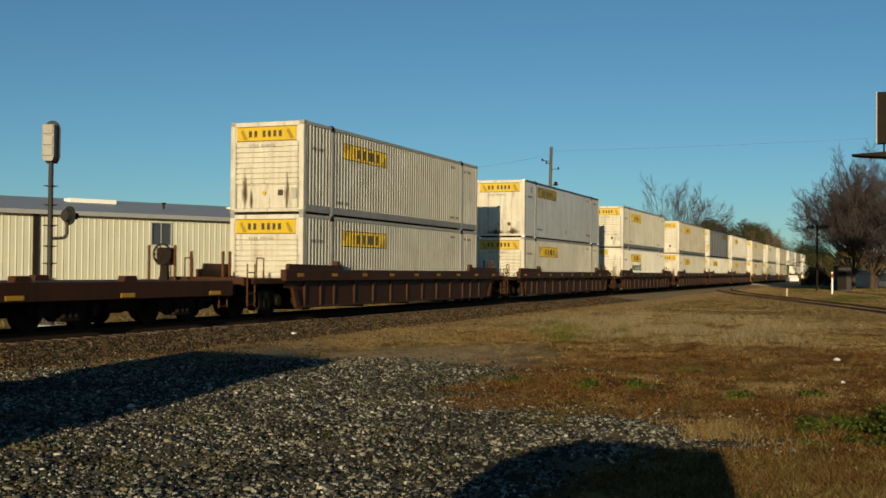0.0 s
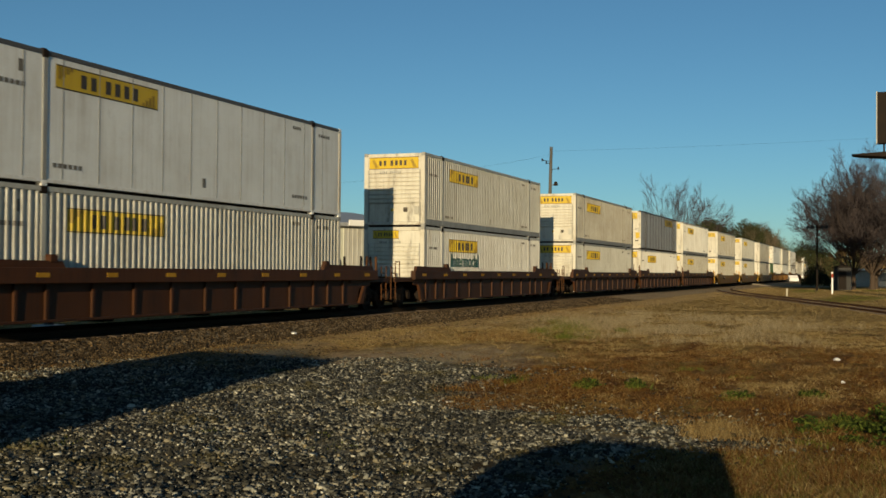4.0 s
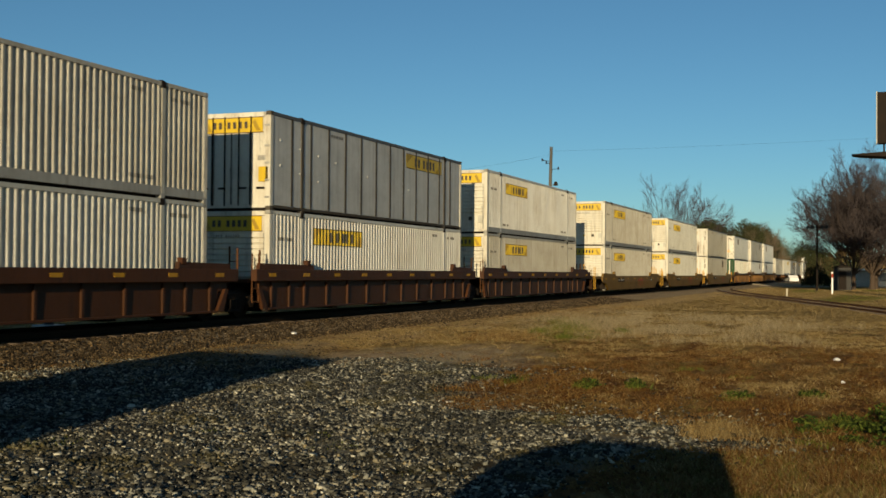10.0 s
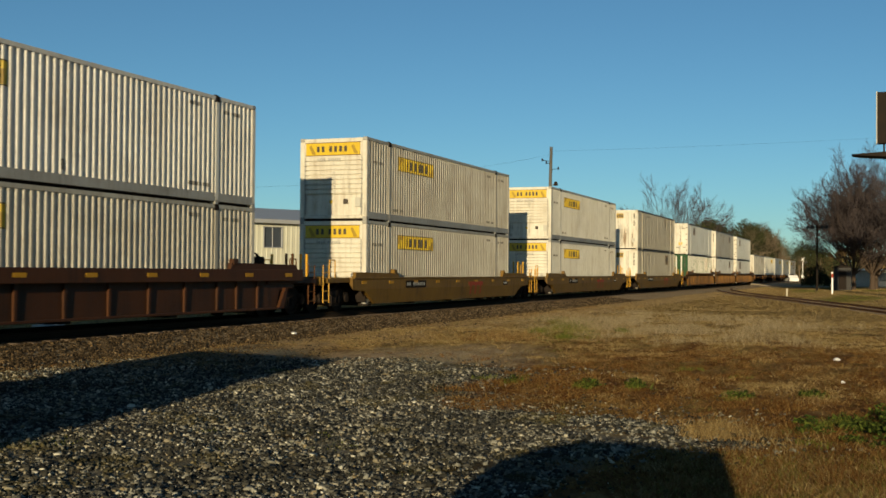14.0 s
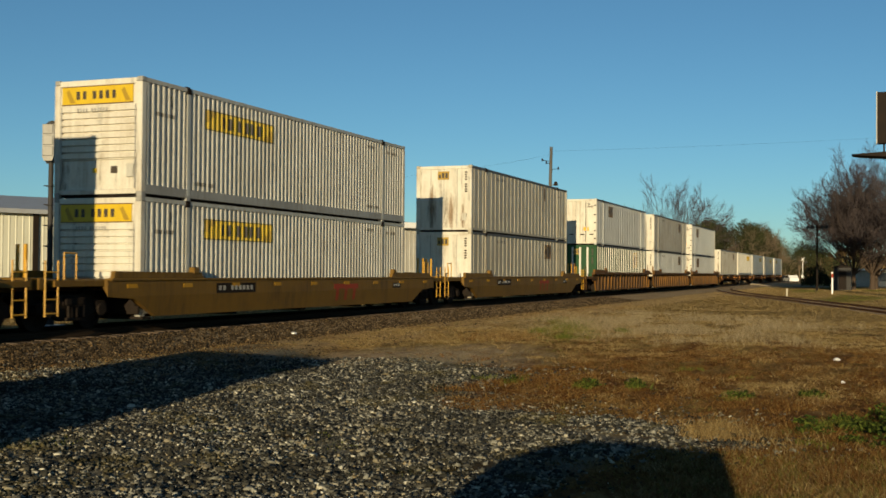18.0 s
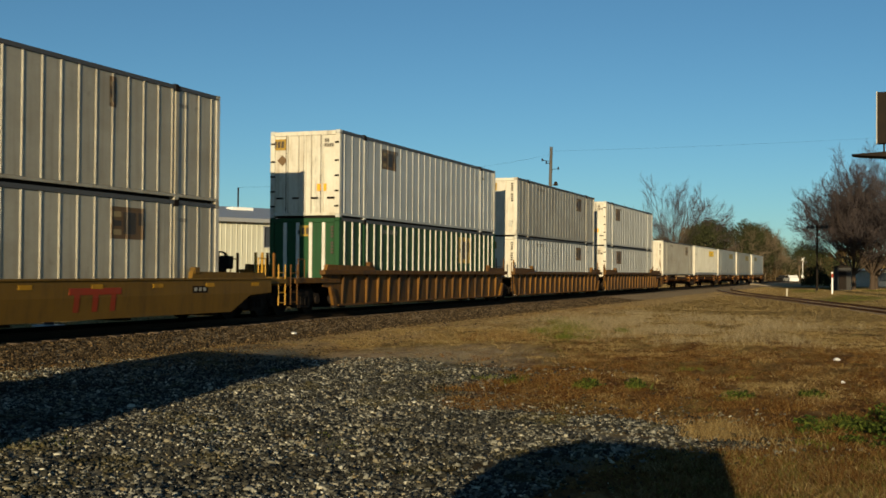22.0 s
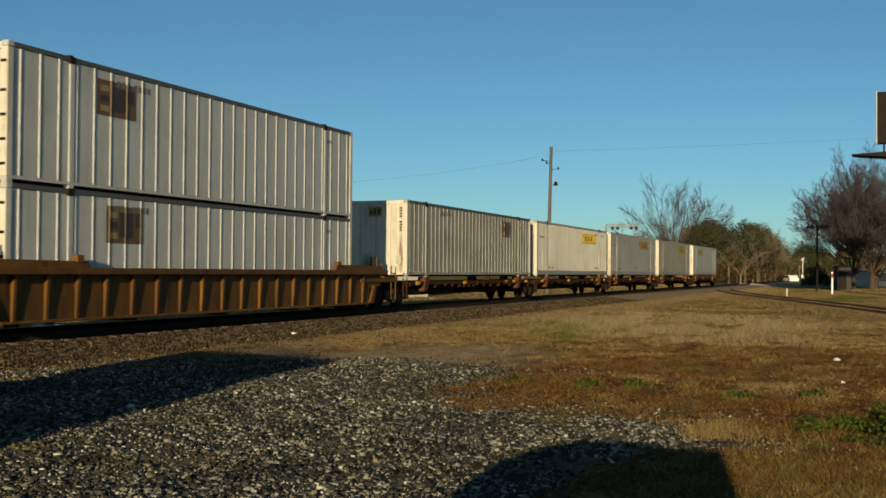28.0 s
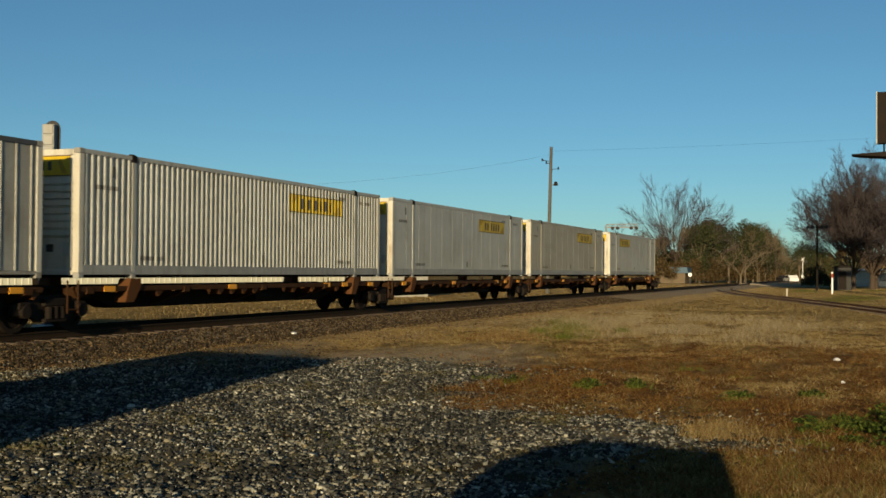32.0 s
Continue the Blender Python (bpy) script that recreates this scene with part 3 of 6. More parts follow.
    dc = cached(("darkcast",), lambda: Kit().box(-0.10, 0.10, -0.09, 0.09, -0.05, 0.115, 0.012).box(-0.07, 0.07, -0.06, 0.06, 0.1, 0.15, 0.012).mesh("corner_casting", GREASE))
    for s in (-1, 1):
        for u in (0.0, LEN - 0.165):
            part("corner_post", cp, None, c, at=pose(u, s * (HALF - 0.082), 0))
        for u in (1.98, LEN - 1.98):
            part("side_post", ip, None, c, at=pose(u, s * (HALF - 0.034), 0))
        for u in (0.09, 1.98, LEN - 1.98, LEN - 0.09):
            for z in (0.0, HGT - 0.115):
                dark = 1.0 < u < 15.0 and z > 1
                part("corner_casting", dc if dark else cc, None, c, at=pose(u, s * (HALF - 0.074), z))
    if skin is GREEN:
        rib = cached(("wrib",), lambda: Kit().box(-0.021, 0.021, -0.030, 0.015, 0.17, HGT - 0.12, 0.004).mesh("rib", WHITE))
        for i in range(27):
            for s in (-1, 1):
                part("rib", rib, None, c, "white painted rib" if i == 0 else "", at=pose(0.10 + (i + 0.5) * (LEN - 0.20) / 27, s * (HALF - 0.001), 0))
        for y in (-0.72, -0.24, 0.24, 0.72):
            part("end_rib", Kit().box(0.0, 0.05, y - 0.06, y + 0.06, 0.14, HGT - 0.16, 0.006), WHITE, c, "white painted rib")
    if seams:
        w = 0.058 if seams is SEAM_BROWN else 0.016
        seam = cached(("seam", seams.name), lambda: Kit().box(-w, w, -0.006, 0.006, 0.17, HGT - 0.10, 0.003).mesh("seam", seams))
        for i in range(1, 13):
            for s in (-1, 1):
                part("seam", seam, None, c, at=pose(0.10 + i * (LEN - 0.20) / 13, s * (HALF - 0.012), 0))
        if seams is SEAM_BROWN:
            stud = cached(("stud",), lambda: Kit().tube((0, -0.02, 0), (0, 0.01, 0), 0.035, 0.045, 8).mesh("stud", GREYPAINT))
            for i, z in ((0, 2.1), (0, 1.35), (1, 1.95), (1, 1.2), (2, 1.85), (2, 1.05), (3, 1.75), (5, 1.5), (8, 1.3)):
                part("stud", stud, None, c, at=pose(0.62 + i * (LEN - 0.20) / 13, -HALF + 0.018, z))
    for u0, u1, z0, z1, kind in logos:
        square = kind in ("dark", "gold")
        lp = part("logo_panel", sheet(Kit(), pts, u0, u1, z0, z1, 0.005), {"dark": LOGO_BROWN, "gold": LOGO_GOLD}.get(kind, YELLOW), c, "square %s logo panel" % ("brown" if kind == "dark" else "gold") if square else "yellow logo panel with dark marks")
        if not square:
            w, h = u1 - u0, z1 - z0
            def bar(a, b, p, q):
                part("letter_bar", sheet(Kit(), pts, a, b, p, q, 0.010), INK, lp)
            letter_bars(bar, u0 + 0.22 * w, u1 - 0.20 * w, z0 + 0.20 * h, z0 + 0.78 * h)
            for i in range(4):
                for a, p, q in ((0.02 + 0.035 * i, z1 - (0.62 - 0.14 * i) * h, z1 - 0.08 * h), (0.83 + 0.035 * i, z0 + 0.08 * h, z0 + (0.22 + 0.14 * i) * h)):
                    part("corner_mark", sheet(Kit(), pts, u0 + a * w, u0 + (a + 0.028) * w, p, q, 0.010), YELLOW_DARK, lp)
            for z in (z0 + 0.005, z1 - 0.03):
                bar(u0 + 0.01, u1 - 0.01, z, z + 0.025)
        else:
            w, h = u1 - u0, z1 - z0
            part("letter_bar", sheet(Kit(), pts, u0 + 0.36 * w, u0 + 0.72 * w, z0 + 0.16 * h, z0 + 0.84 * h, 0.010), INK, lp)
            part("letter_bar", sheet(Kit(), pts, u0 + 0.80 * w, u0 + 0.92 * w, z0 + 0.45 * h, z0 + 0.84 * h, 0.010), INK, lp)
            for p in (0.12, 0.40, 0.68):
                part("letter_bar", sheet(Kit(), pts, u0 + 0.08 * w, u0 + 0.30 * w, z0 + p * h, z0 + (p + 0.17) * h, 0.010), LOGO_TAN if p != 0.40 else INK, lp)
    for u0, u1, z0, z1, n in bars:
        for i in range(n):
            a = u0 + (u1 - u0) * i / n
            part("marking", sheet(Kit(), pts, a, a + 0.7 * (u1 - u0) / n, z0, z1, 0.006), FAINT, c)
    if end_logo == "wide" or end_logo == "small":
        y0, y1, z0, z1 = (-HALF + 0.27, HALF - 0.22, HGT - 0.60, HGT - 0.18) if end_logo == "wide" else (-0.2, HALF - 0.40, HGT - 0.46, HGT - 0.16)
        lp = part("logo_panel", Kit().box(0.004, 0.022, y0, y1, z0, z1, 0.003), YELLOW, c, "yellow logo panel with dark marks")
        w, h = y1 - y0, z1 - z0
        letter_bars(lambda a, b, p, q: part("letter_bar", Kit().box(0.0, 0.012, min(a, b), max(a, b), p, q), INK, lp), y0 + 0.80 * w, y0 + 0.22 * w, z0 + 0.26 * h, z0 + 0.74 * h)
        for p, q in ((z0 - 0.02, z0), (z1, z1 + 0.02)):
            part("rim", Kit().box(0.0, 0.024, y0 - 0.02, y1 + 0.02, p, q), LOGO_BROWN, lp, "dark rim")
        if not doors:
            for i in range(11):
                if i != 4:
                    part("marking", Kit().box(0.002, 0.02 if end == "louvred" else 0.034, 0.62 - i * 0.085 - 0.05, 0.62 - i * 0.085, z0 - 0.20, z0 - 0.11), RAIL_GREY, c, "small grey painted mark")
        for m in (y0 + 0.11 * w, y1 - 0.11 * w):
            part("corner_mark", Kit().prism([(m - 0.08 * w, z0 + 0.08 * h), (m - 0.01 * w, z0 + 0.08 * h), (m + 0.05 * w, z0 + 0.72 * h), (m + 0.01 * w, z0 + 0.86 * h)], "x", 0.0, 0.012), YELLOW_DARK, lp)
    if end_logo == "square":
        lp = part("logo_panel", Kit().box(0.006, 0.03, -0.24 + 0.96 * doors, 0.29 + 0.91 * doors, HGT - 0.62, HGT - 0.26, 0.003), LOGO_GOLD, c, "square gold logo panel")
        for a in ((-0.16, 0.0, 0.16) if not doors else (0.80, 0.94, 1.08)):
            part("letter_bar", Kit().box(0.0, 0.02, a - 0.02, a + 0.085, HGT - 0.55, HGT - (0.33 if a < 0.1 or doors else 0.40)), INK, lp)
        if not doors:
            for i in range(9):
                if i != 4:
                    part("marking", Kit().box(0.004, 0.034, -1.08, -0.98, HGT - 0.345 - 0.105 * i, HGT - 0.275 - 0.105 * i), INK, c, "small dark painted mark")
            for i in range(2):
                part("marking", Kit().box(0.004, 0.034, -1.07 + 0.12 * i, -0.98 + 0.12 * i, 0.64, 0.78), INK, c, "small dark painted mark")
    if stained:
        for y, z0, z1, w in stained:
            part("rust_streak", Kit().add([(0.004, y + w, z0), (0.004, y - w, z0), (0.004, y - w, z1), (0.004, y + w, z1)], [(0, 1, 2, 3)]), stain, c, "rust streak running down the end")
    if doors:
        for y in (-0.95, -0.35, 0.35, 0.95):
            part("lock_rod", Kit().tube((-0.01, y * 0.68, 0.14), (-0.01, y * 0.68, HGT - 0.14), 0.022, n=6), GREASE if end_logo == "wide" else end_skin, c)
            part("lock_handle", Kit().box(-0.03, 0.0, y - 0.16, y + 0.10, 0.62, 0.68, 0.006), GREASE, c)
        for y in (-0.02, -0.65, 0.65):
            part("door_seam", Kit().box(0.02, 0.047, y + 0.045, y + 0.07, 0.14, HGT - 0.16), GREASE, c)
        if end_logo == "wide":
            part("placard", Kit().box(-0.005, 0.02, -1.22, -0.90, 0.83, 1.27, 0.003), YELLOW, c, "yellow placard")
            for i in range(5):
                part("marking", Kit().box(0.004, 0.034, -1.20 + 0.07 * i, -1.15 + 0.07 * i, 1.46, 1.60), RAIL_GREY, c, "small grey painted mark")
        elif end_skin is not GREEN:
            part("placard", Kit().box(0.02, 0.04, -0.80, -0.45, 0.88, 1.12, 0.003), REFLECT, c, "orange placard")
            part("diamond_placard", Kit().box(0.02, 0.04, -0.13, 0.13, -0.13, 0.13, 0.003), LOGO_BROWN, c, "brown diamond placard", at=pose(0, 0.86, 1.92, 45, 0, 0))
            for i in range(6):
                part("marking", Kit().box(0.02, 0.04, -0.62 - 0.085 * i, -0.57 - 0.085 * i, HGT - 0.56, HGT - 0.44), INK, c)
            for i in range(4):
                part("marking", Kit().box(0.02, 0.04, -0.62 - 0.085 * i, -0.57 - 0.085 * i, HGT - 0.40, HGT - 0.28), INK, c)
        for y in (-HALF + 0.10, HALF - 0.10):
            for z in (0.35, 0.85, 1.35, 1.85, 2.45):
                part("hinge", Kit().box(-0.02, 0.02, y - 0.08, y + 0.08, z, z + 0.06, 0.008), RAIL_GREY if end_logo == "wide" else GREASE, c)
    else:
        part("data_plate", Kit().box(0.0, 0.02, -HALF + 0.24, -HALF + 0.44, 0.48, 0.80, 0.004), SILVER, c)
        if end_logo == "wide":
            part("hatch", Kit().box(0.0, 0.058, -0.56, -0.40, 0.58, 0.75, 0.004), INK, c)
            part("square_label", Kit().box(0.0, 0.058, 0.04, 0.14, 0.60, 0.71, 0.004), YELLOW, c, "small yellow label")
    return c


# ---- railway cars; u along the train, origin on the rail under the leading container corner ----
def wheelset_mesh():
    k = Kit()
    k.tube((0, -1.05, 0), (0, 1.05, 0), 0.085, n=10)
    for s in (-1, 1):
        k.ring((0, s * 0.75, 0), "y", 0.46, 0.36, -0.065, 0.065, 22)
        k.ring((0, s * 0.68, 0), "y", 0.485, 0.40, -0.02, 0.02, 22)
        k.ring((0, s * 0.75, 0), "y", 0.37, 0.13, -0.025, 0.025, 16)
        k.tube((0, s * 0.69, 0), (0, s * 0.82, 0), 0.14, n=12)
        for i in range(3):
            t = 2 * math.pi * i / 3
            k.tube((0.25 * math.cos(t), s * 0.72, 0.25 * math.sin(t)), (0.25 * math.cos(t), s * 0.785, 0.25 * math.sin(t)), 0.035, n=6)
    return k.mesh("wheelset", GREASE)


def side_frame_mesh():
    k = Kit()
    k.prism([(-1.18, 0.38), (-1.18, 0.60), (-0.95, 0.66), (-0.5, 0.80), (0.5, 0.80), (0.95, 0.66), (1.18, 0.60), (1.18, 0.38), (0.72, 0.40), (0.42, 0.22), (-0.42, 0.22), (-0.72, 0.40)], "y", -0.07, 0.07)
    for u in (-0.89, 0.89):
        k.tube((u, -0.17, 0.46), (u, 0.02, 0.46), 0.14, n=12)
        k.box(u - 0.17, u + 0.17, -0.12, 0.1, 0.50, 0.66, 0.02)
    for u in (-0.2, 0.0, 0.2):
        k.tube((u, -0.14, 0.30), (u, -0.14, 0.56), 0.075, n=8)
    k.box(-0.34, 0.34, -0.16, 0.1, 0.56, 0.74, 0.02)
    k.box(-0.34, 0.34, -0.18, 0.06, 0.22, 0.30, 0.015)
    return k.mesh("side_frame", GREASE)


WHEELSET, SIDE_FRAME = wheelset_mesh(), side_frame_mesh()
BOLSTER = Kit().box(-0.22, 0.22, -0.98, 0.98, 0.50, 0.78, 0.03).box(-0.3, 0.3, -0.3, 0.3, 0.74, 0.86, 0.03).mesh("bolster", GREASE)
wheels = []


def bogie(car, u):
    b = new("bogie")
    b.parent = car
    b.matrix_basis = pose(u, 0, 0)
    part("bolster", BOLSTER, None, b)
    for s in (-1, 1):
        part("side_frame", SIDE_FRAME, None, b, at=pose(0, s * 1.02, 0, 0, 0, 0 if s < 0 else 180))
    for du in (-0.89, 0.89):
        w = part("wheelset", WHEELSET, None, b, at=pose(du, 0, 0.46))
        wheels.append((w, du))
    return b


def rail_post(k, u, v, z0, z1, r=0.022):
    k.tube((u, v, z0), (u, v, z1), r, n=6)


def end_deck(car, u0, u1, skin, trim, brake, out):
    """Platform over a bogie with its centre sill, steps, grab irons and brake wheel. out: -1 at the leading end, 1 at the trailing."""
    lo, hi = min(u0, u1), max(u0, u1)
    part("centre_sill", Kit().box(lo - 0.1, hi + 0.1, -0.33, 0.33, 0.86, 1.12, 0.02), skin, car)
    part("end_platform", Kit().box(lo + 0.25, hi, -1.30, 1.30, 1.06, 1.14, 0.012).box(lo + 0.4, hi, -1.42, -1.24, 0.98, 1.12, 0.01).box(lo + 0.4, hi, 1.24, 1.42, 0.98, 1.12, 0.01), skin, car)
    edge = u0 if out < 0 else u1
    part("end_beam", Kit().box(edge - 0.08, edge + 0.08, -1.40, 1.40, 0.92, 1.18, 0.02), skin, car)
    for v in (-1.40, 1.40):
        k = Kit()
        for du in (0.12, 0.52):
            rail_post(k, edge - out * du, v, 0.35, 1.55, 0.02)
        for z in (0.42, 0.72, 1.30):
            k.tube((edge - out * 0.12, v, z), (edge - out * 0.52, v, z), 0.018, n=6)
        part("ladder", k, trim, car)
        k = Kit()
        for du in (0.95, 1.35):
            rail_post(k, edge - out * du, v * 0.86, 1.12, 1.72, 0.02)
        k.tube((edge - out * 0.95, v * 0.86, 1.72), (edge - out * 1.35, v * 0.86, 1.72), 0.02, n=6)
        part("grab_iron", k, trim, car)
    for v in (-0.72, -0.5, 0.55):
        part("stanchion", Kit().box(edge - out * 0.30 - 0.035, edge - out * 0.30 + 0.035, v - 0.035, v + 0.035, 1.1, 1.9, 0.008), trim, car)
    part("coupler", Kit().box(edge - 0.05 if out > 0 else edge - 0.62, edge + 0.62 if out > 0 else edge + 0.05, -0.11, 0.11, 0.74, 0.98, 0.03).box(edge + out * 0.5 - 0.14, edge + out * 0.5 + 0.14, -0.19, 0.19, 0.70, 1.02, 0.04), GREASE, car)
    hose = Kit()
    hose.tube((edge, -0.4, 0.85), (edge + out * 0.2, -0.42, 0.55), 0.025, n=6).tube((edge + out * 0.2, -0.42, 0.55), (edge + out * 0.5, -0.36, 0.5), 0.025, n=6)
    part("air_hose", hose, BLACK, car)
    if brake:
        u = edge - out * 0.45
        k = Kit().ring((u, 0.62, 1.66), "x", 0.28, 0.235, -0.02, 0.02, 20)
        for i in range(5):
            t = 2 * math.pi * i / 5
            k.tube((u, 0.62, 1.66), (u, 0.62 + 0.25 * math.cos(t), 1.66 + 0.25 * math.sin(t)), 0.015, n=5)
        part("brake_wheel", k, GREASE, car)
        part("brake_housing", Kit().box(u + 0.02, u + 0.34, 0.36, 0.86, 1.40, 1.80, 0.04).box(u + 0.05, u + 0.16, 0.5, 0.74, 1.1, 1.42, 0.01), GREASE, car)


def well_car(label, skin, trim, ribbed=True, front="end", rear="end", brake=True):
    """One platform of a double-stack well car."""
    car = thing("well_car", label, "well car", "well cars of the train")
    fe = -3.55 if front == "end" else -1.55
    re = 19.75 if rear == "end" else 17.75
    top0, top1 = (-1.5 if front == "end" else -1.15), (18.6 if rear == "end" else 17.3)
    lo0, lo1 = (-0.35 if front == "end" else -0.3), (17.3 if rear == "end" else 16.45)
    for s in (-1, 1):
        y = lambda a, b: (min(s * a, s * b), max(s * a, s * b))
        if ribbed:
            zc = 1.25 if skin is ORANGE else 1.06
            part("top_chord", Kit().box(top0, top1, *y(1.36, 1.56), zc, 1.40, 0.012), skin, car)
            part("side_plate", Kit().prism([(top0 + 0.2, zc), (top0 + 0.25, 0.86), (lo0 - 0.2, 0.80), (lo0, 0.26), (lo1, 0.26), (lo1 + 0.2, 0.80), (top1 - 0.25, 0.86), (top1 - 0.2, zc)], "y", *y(1.33, 1.36)), skin, car)
            part("end_strut", Kit().prism([(lo0 - 0.55, 0.86), (lo0 - 0.40, 0.86), (lo0 - 0.02, 0.26), (lo0 - 0.30, 0.26)], "y", *y(1.36, 1.46)), skin, car)
            part("end_strut", Kit().prism([(lo1 + 0.55, 0.86), (lo1 + 0.40, 0.86), (lo1 + 0.02, 0.26), (lo1 + 0.30, 0.26)], "y", *y(1.36, 1.46)), skin, car)
            part("bottom_flange", Kit().box(lo0, lo1, *y(1.34, 1.48), 0.235, 0.295, 0.01), skin, car)
            ribs = [lo0 + 0.45 + i * (lo1 - lo0 - 0.9) / 17 for i in range(18)] if skin is ORANGE else [-0.02, 1.05] + [8.05 + 1.515 * i for i in range(-4, 5)] + [15.08, 16.2]
            for u in ribs:
                part("rib", cached(("rib", skin.name, s), lambda: (Kit().add([(-0.04, s * 1.36, 0.295), (0.04, s * 1.36, 0.295), (-0.04, s * 1.41, 0.295), (0.04, s * 1.41, 0.295), (-0.045, s * 1.36, zc), (0.045, s * 1.36, zc), (-0.045, s * (1.46 if skin is ORANGE else 1.425), zc), (0.045, s * (1.46 if skin is ORANGE else 1.425), zc)], [(0, 1, 3, 2), (4, 6, 7, 5), (0, 2, 6, 4), (1, 5, 7, 3), (2, 3, 7, 6), (0, 4, 5, 1)])).mesh("rib", skin)), None, car, at=pose(u, 0, 0))
        else:
            k = Kit()
            k.add([(top0, s * 1.52, 1.12), (top1, s * 1.52, 1.12), (top1, s * 1.52, 0.74), (lo1 + 0.15, s * 1.5125, 0.68), (lo1 - 0.75, s * 1.46, 0.245), (lo0 + 0.75, s * 1.46, 0.245), (lo0 - 0.15, s * 1.5125, 0.68), (top0, s * 1.52, 0.74)]
                  + [(top0, s * 1.36, 1.12), (top1, s * 1.36, 1.12), (top1, s * 1.36, 0.74), (lo1 + 0.15, s * 1.36, 0.68), (lo1 - 0.75, s * 1.36, 0.245), (lo0 + 0.75, s * 1.36, 0.245), (lo0 - 0.15, s * 1.36, 0.68), (top0, s * 1.36, 1.0)],
                  [(0, 1, 2, 7), (7, 2, 3, 4, 5, 6), tuple(range(15, 7, -1))] + [(i, (i + 1) % 8, 8 + (i + 1) % 8, 8 + i) for i in range(8)])
            part("side_sill", k, skin, car)
            part("top_chord", Kit().box(top0 + 0.1, top1 - 0.1, *y(1.34, 1.55), 1.10, 1.16, 0.012), skin, car)
            if s < 0:
                part("painted_mark", Kit().box(9.9, 11.70, -1.529, -1.515, 0.80, 0.95, 0.002), RED, car, "faded red painted bar")
                for u in (9.9, 10.53, 11.16):
                    part("painted_mark", Kit().add([(u + 0.35, -1.527, 0.80), (u + 0.35, -1.527, 0.735), (u + 0.35, -1.488, 0.42), (u + 0.16, -1.488, 0.42), (u + 0.16, -1.527, 0.735), (u + 0.16, -1.527, 0.80)], [(0, 1, 4, 5), (1, 2, 3, 4)]), RED, car, "faded red painted mark")
                dp = part("data_panel", Kit().box(3.0, 5.0, -1.528, -1.50, 0.76, 1.03, 0.004), GREASE, car, "black data panel")
                for i in range(9):
                    if i != 2:
                        part("painted_mark", Kit().box(3.12 + 0.2 * i, 3.24 + 0.2 * i, -1.533, -1.52, 0.84, 0.96), RAIL_GREY, dp, "pale painted mark")
                dp = part("data_panel", Kit().box(14.6, 15.3, -1.528, -1.50, 0.78, 0.96, 0.004), GREASE, car, "black data panel")
                for i in range(3):
                    part("painted_mark", Kit().box(14.68 + 0.2 * i, 14.8 + 0.2 * i, -1.533, -1.52, 0.83, 0.92), RAIL_GREY, dp, "pale painted mark")
        for a, b in ((top0 + 0.25, 2.45), (14.6, top1 - 0.25)):
            zt = 1.40 if ribbed else 1.16
            part("guide_ledge", Kit().prism([(a, zt), (b, zt), (b - 0.1, zt + 0.14), (a + 0.05, zt + 0.17)], "y", *y(1.38, 1.50)), skin, car)
            part("guide_block", Kit().box(b - 0.5 if b < 9 else a + 0.1, b - 0.25 if b < 9 else a + 0.35, *y(1.36, 1.52), zt + 0.1, zt + 0.28, 0.02), skin, car)
        if s < 0 and skin is not ORANGE:
            for i in range(9):
                u = top0 + 0.9 + i * (top1 - top0 - 1.8) / 8
                z = 1.24 if ribbed and skin is not ORANGE else (1.325 if ribbed else 0.98)
                part("reflector", cached(("refl", ribbed), lambda: Kit().box(-0.2, 0.2, -1.566, -1.53, -0.05, 0.05, 0.002).mesh("reflector", PATCH)), None, car, at=pose(u, 0 if ribbed else 0.036, z), label="yellow reflective patch")
    for u in (0.05, 4.0, 8.0, 12.0, LEN - 0.4):
        part("cross_bearer", cached(("bearer",), lambda: Kit().box(0.0, 0.35, -1.34, 1.34, 0.17, 0.23, 0.01).mesh("cross_bearer", GREASE)), None, car, at=pose(u, 0, 0))
    for u in (-0.12, LEN + 0.04):
        part("bulkhead", Kit().box(u, u + 0.08, -1.33, 1.33, 0.30, 1.12, 0.01), GREASE, car)
    if front == "end":
        end_deck(car, fe, -0.15, skin, trim, False, -1)
        bogie(car, -2.15)
    else:
        part("articulation", Kit().box(-1.75, -0.05, -0.45, 0.45, 0.80, 1.10, 0.02).box(-1.2, -0.1, -1.3, 1.3, 1.02, 1.12, 0.01), skin, car)
        bogie(car, -1.68)
        for v in (-1.38, 1.38):
            k = Kit()
            for u in (-1.1, -0.75):
                rail_post(k, u, v, 0.45, 1.85, 0.02)
            for z in (0.48, 0.85):
                k.tube((-1.1, v, z), (-0.75, v, z), 0.018, n=6)
            part("ladder", k, trim, car)
        for u, v, top in ((-0.55, -1.30, 1.95), (-1.35, -1.05, 2.0), (-0.95, -0.55, 2.05), (-1.35, 0.3, 2.0)):
            part("stanchion", Kit().tube((u, v, 1.02), (u, v, top), 0.028, n=6), trim, car)
        part("grab_iron", Kit().tube((-1.35, -1.05, 1.62), (-0.95, -0.55, 1.62), 0.018, n=6), trim, car)
    if rear == "end":
        end_deck(car, LEN + 0.15, re, skin, trim, brake, 1)
        bogie(car, 18.35)
    else:
        part("articulation", Kit().box(LEN + 0.05, 17.7, -0.40, 0.40, 0.82, 1.08, 0.02).box(LEN + 0.1, 17.3, -1.3, 1.3, 1.02, 1.12, 0.01), skin, car)
    return car


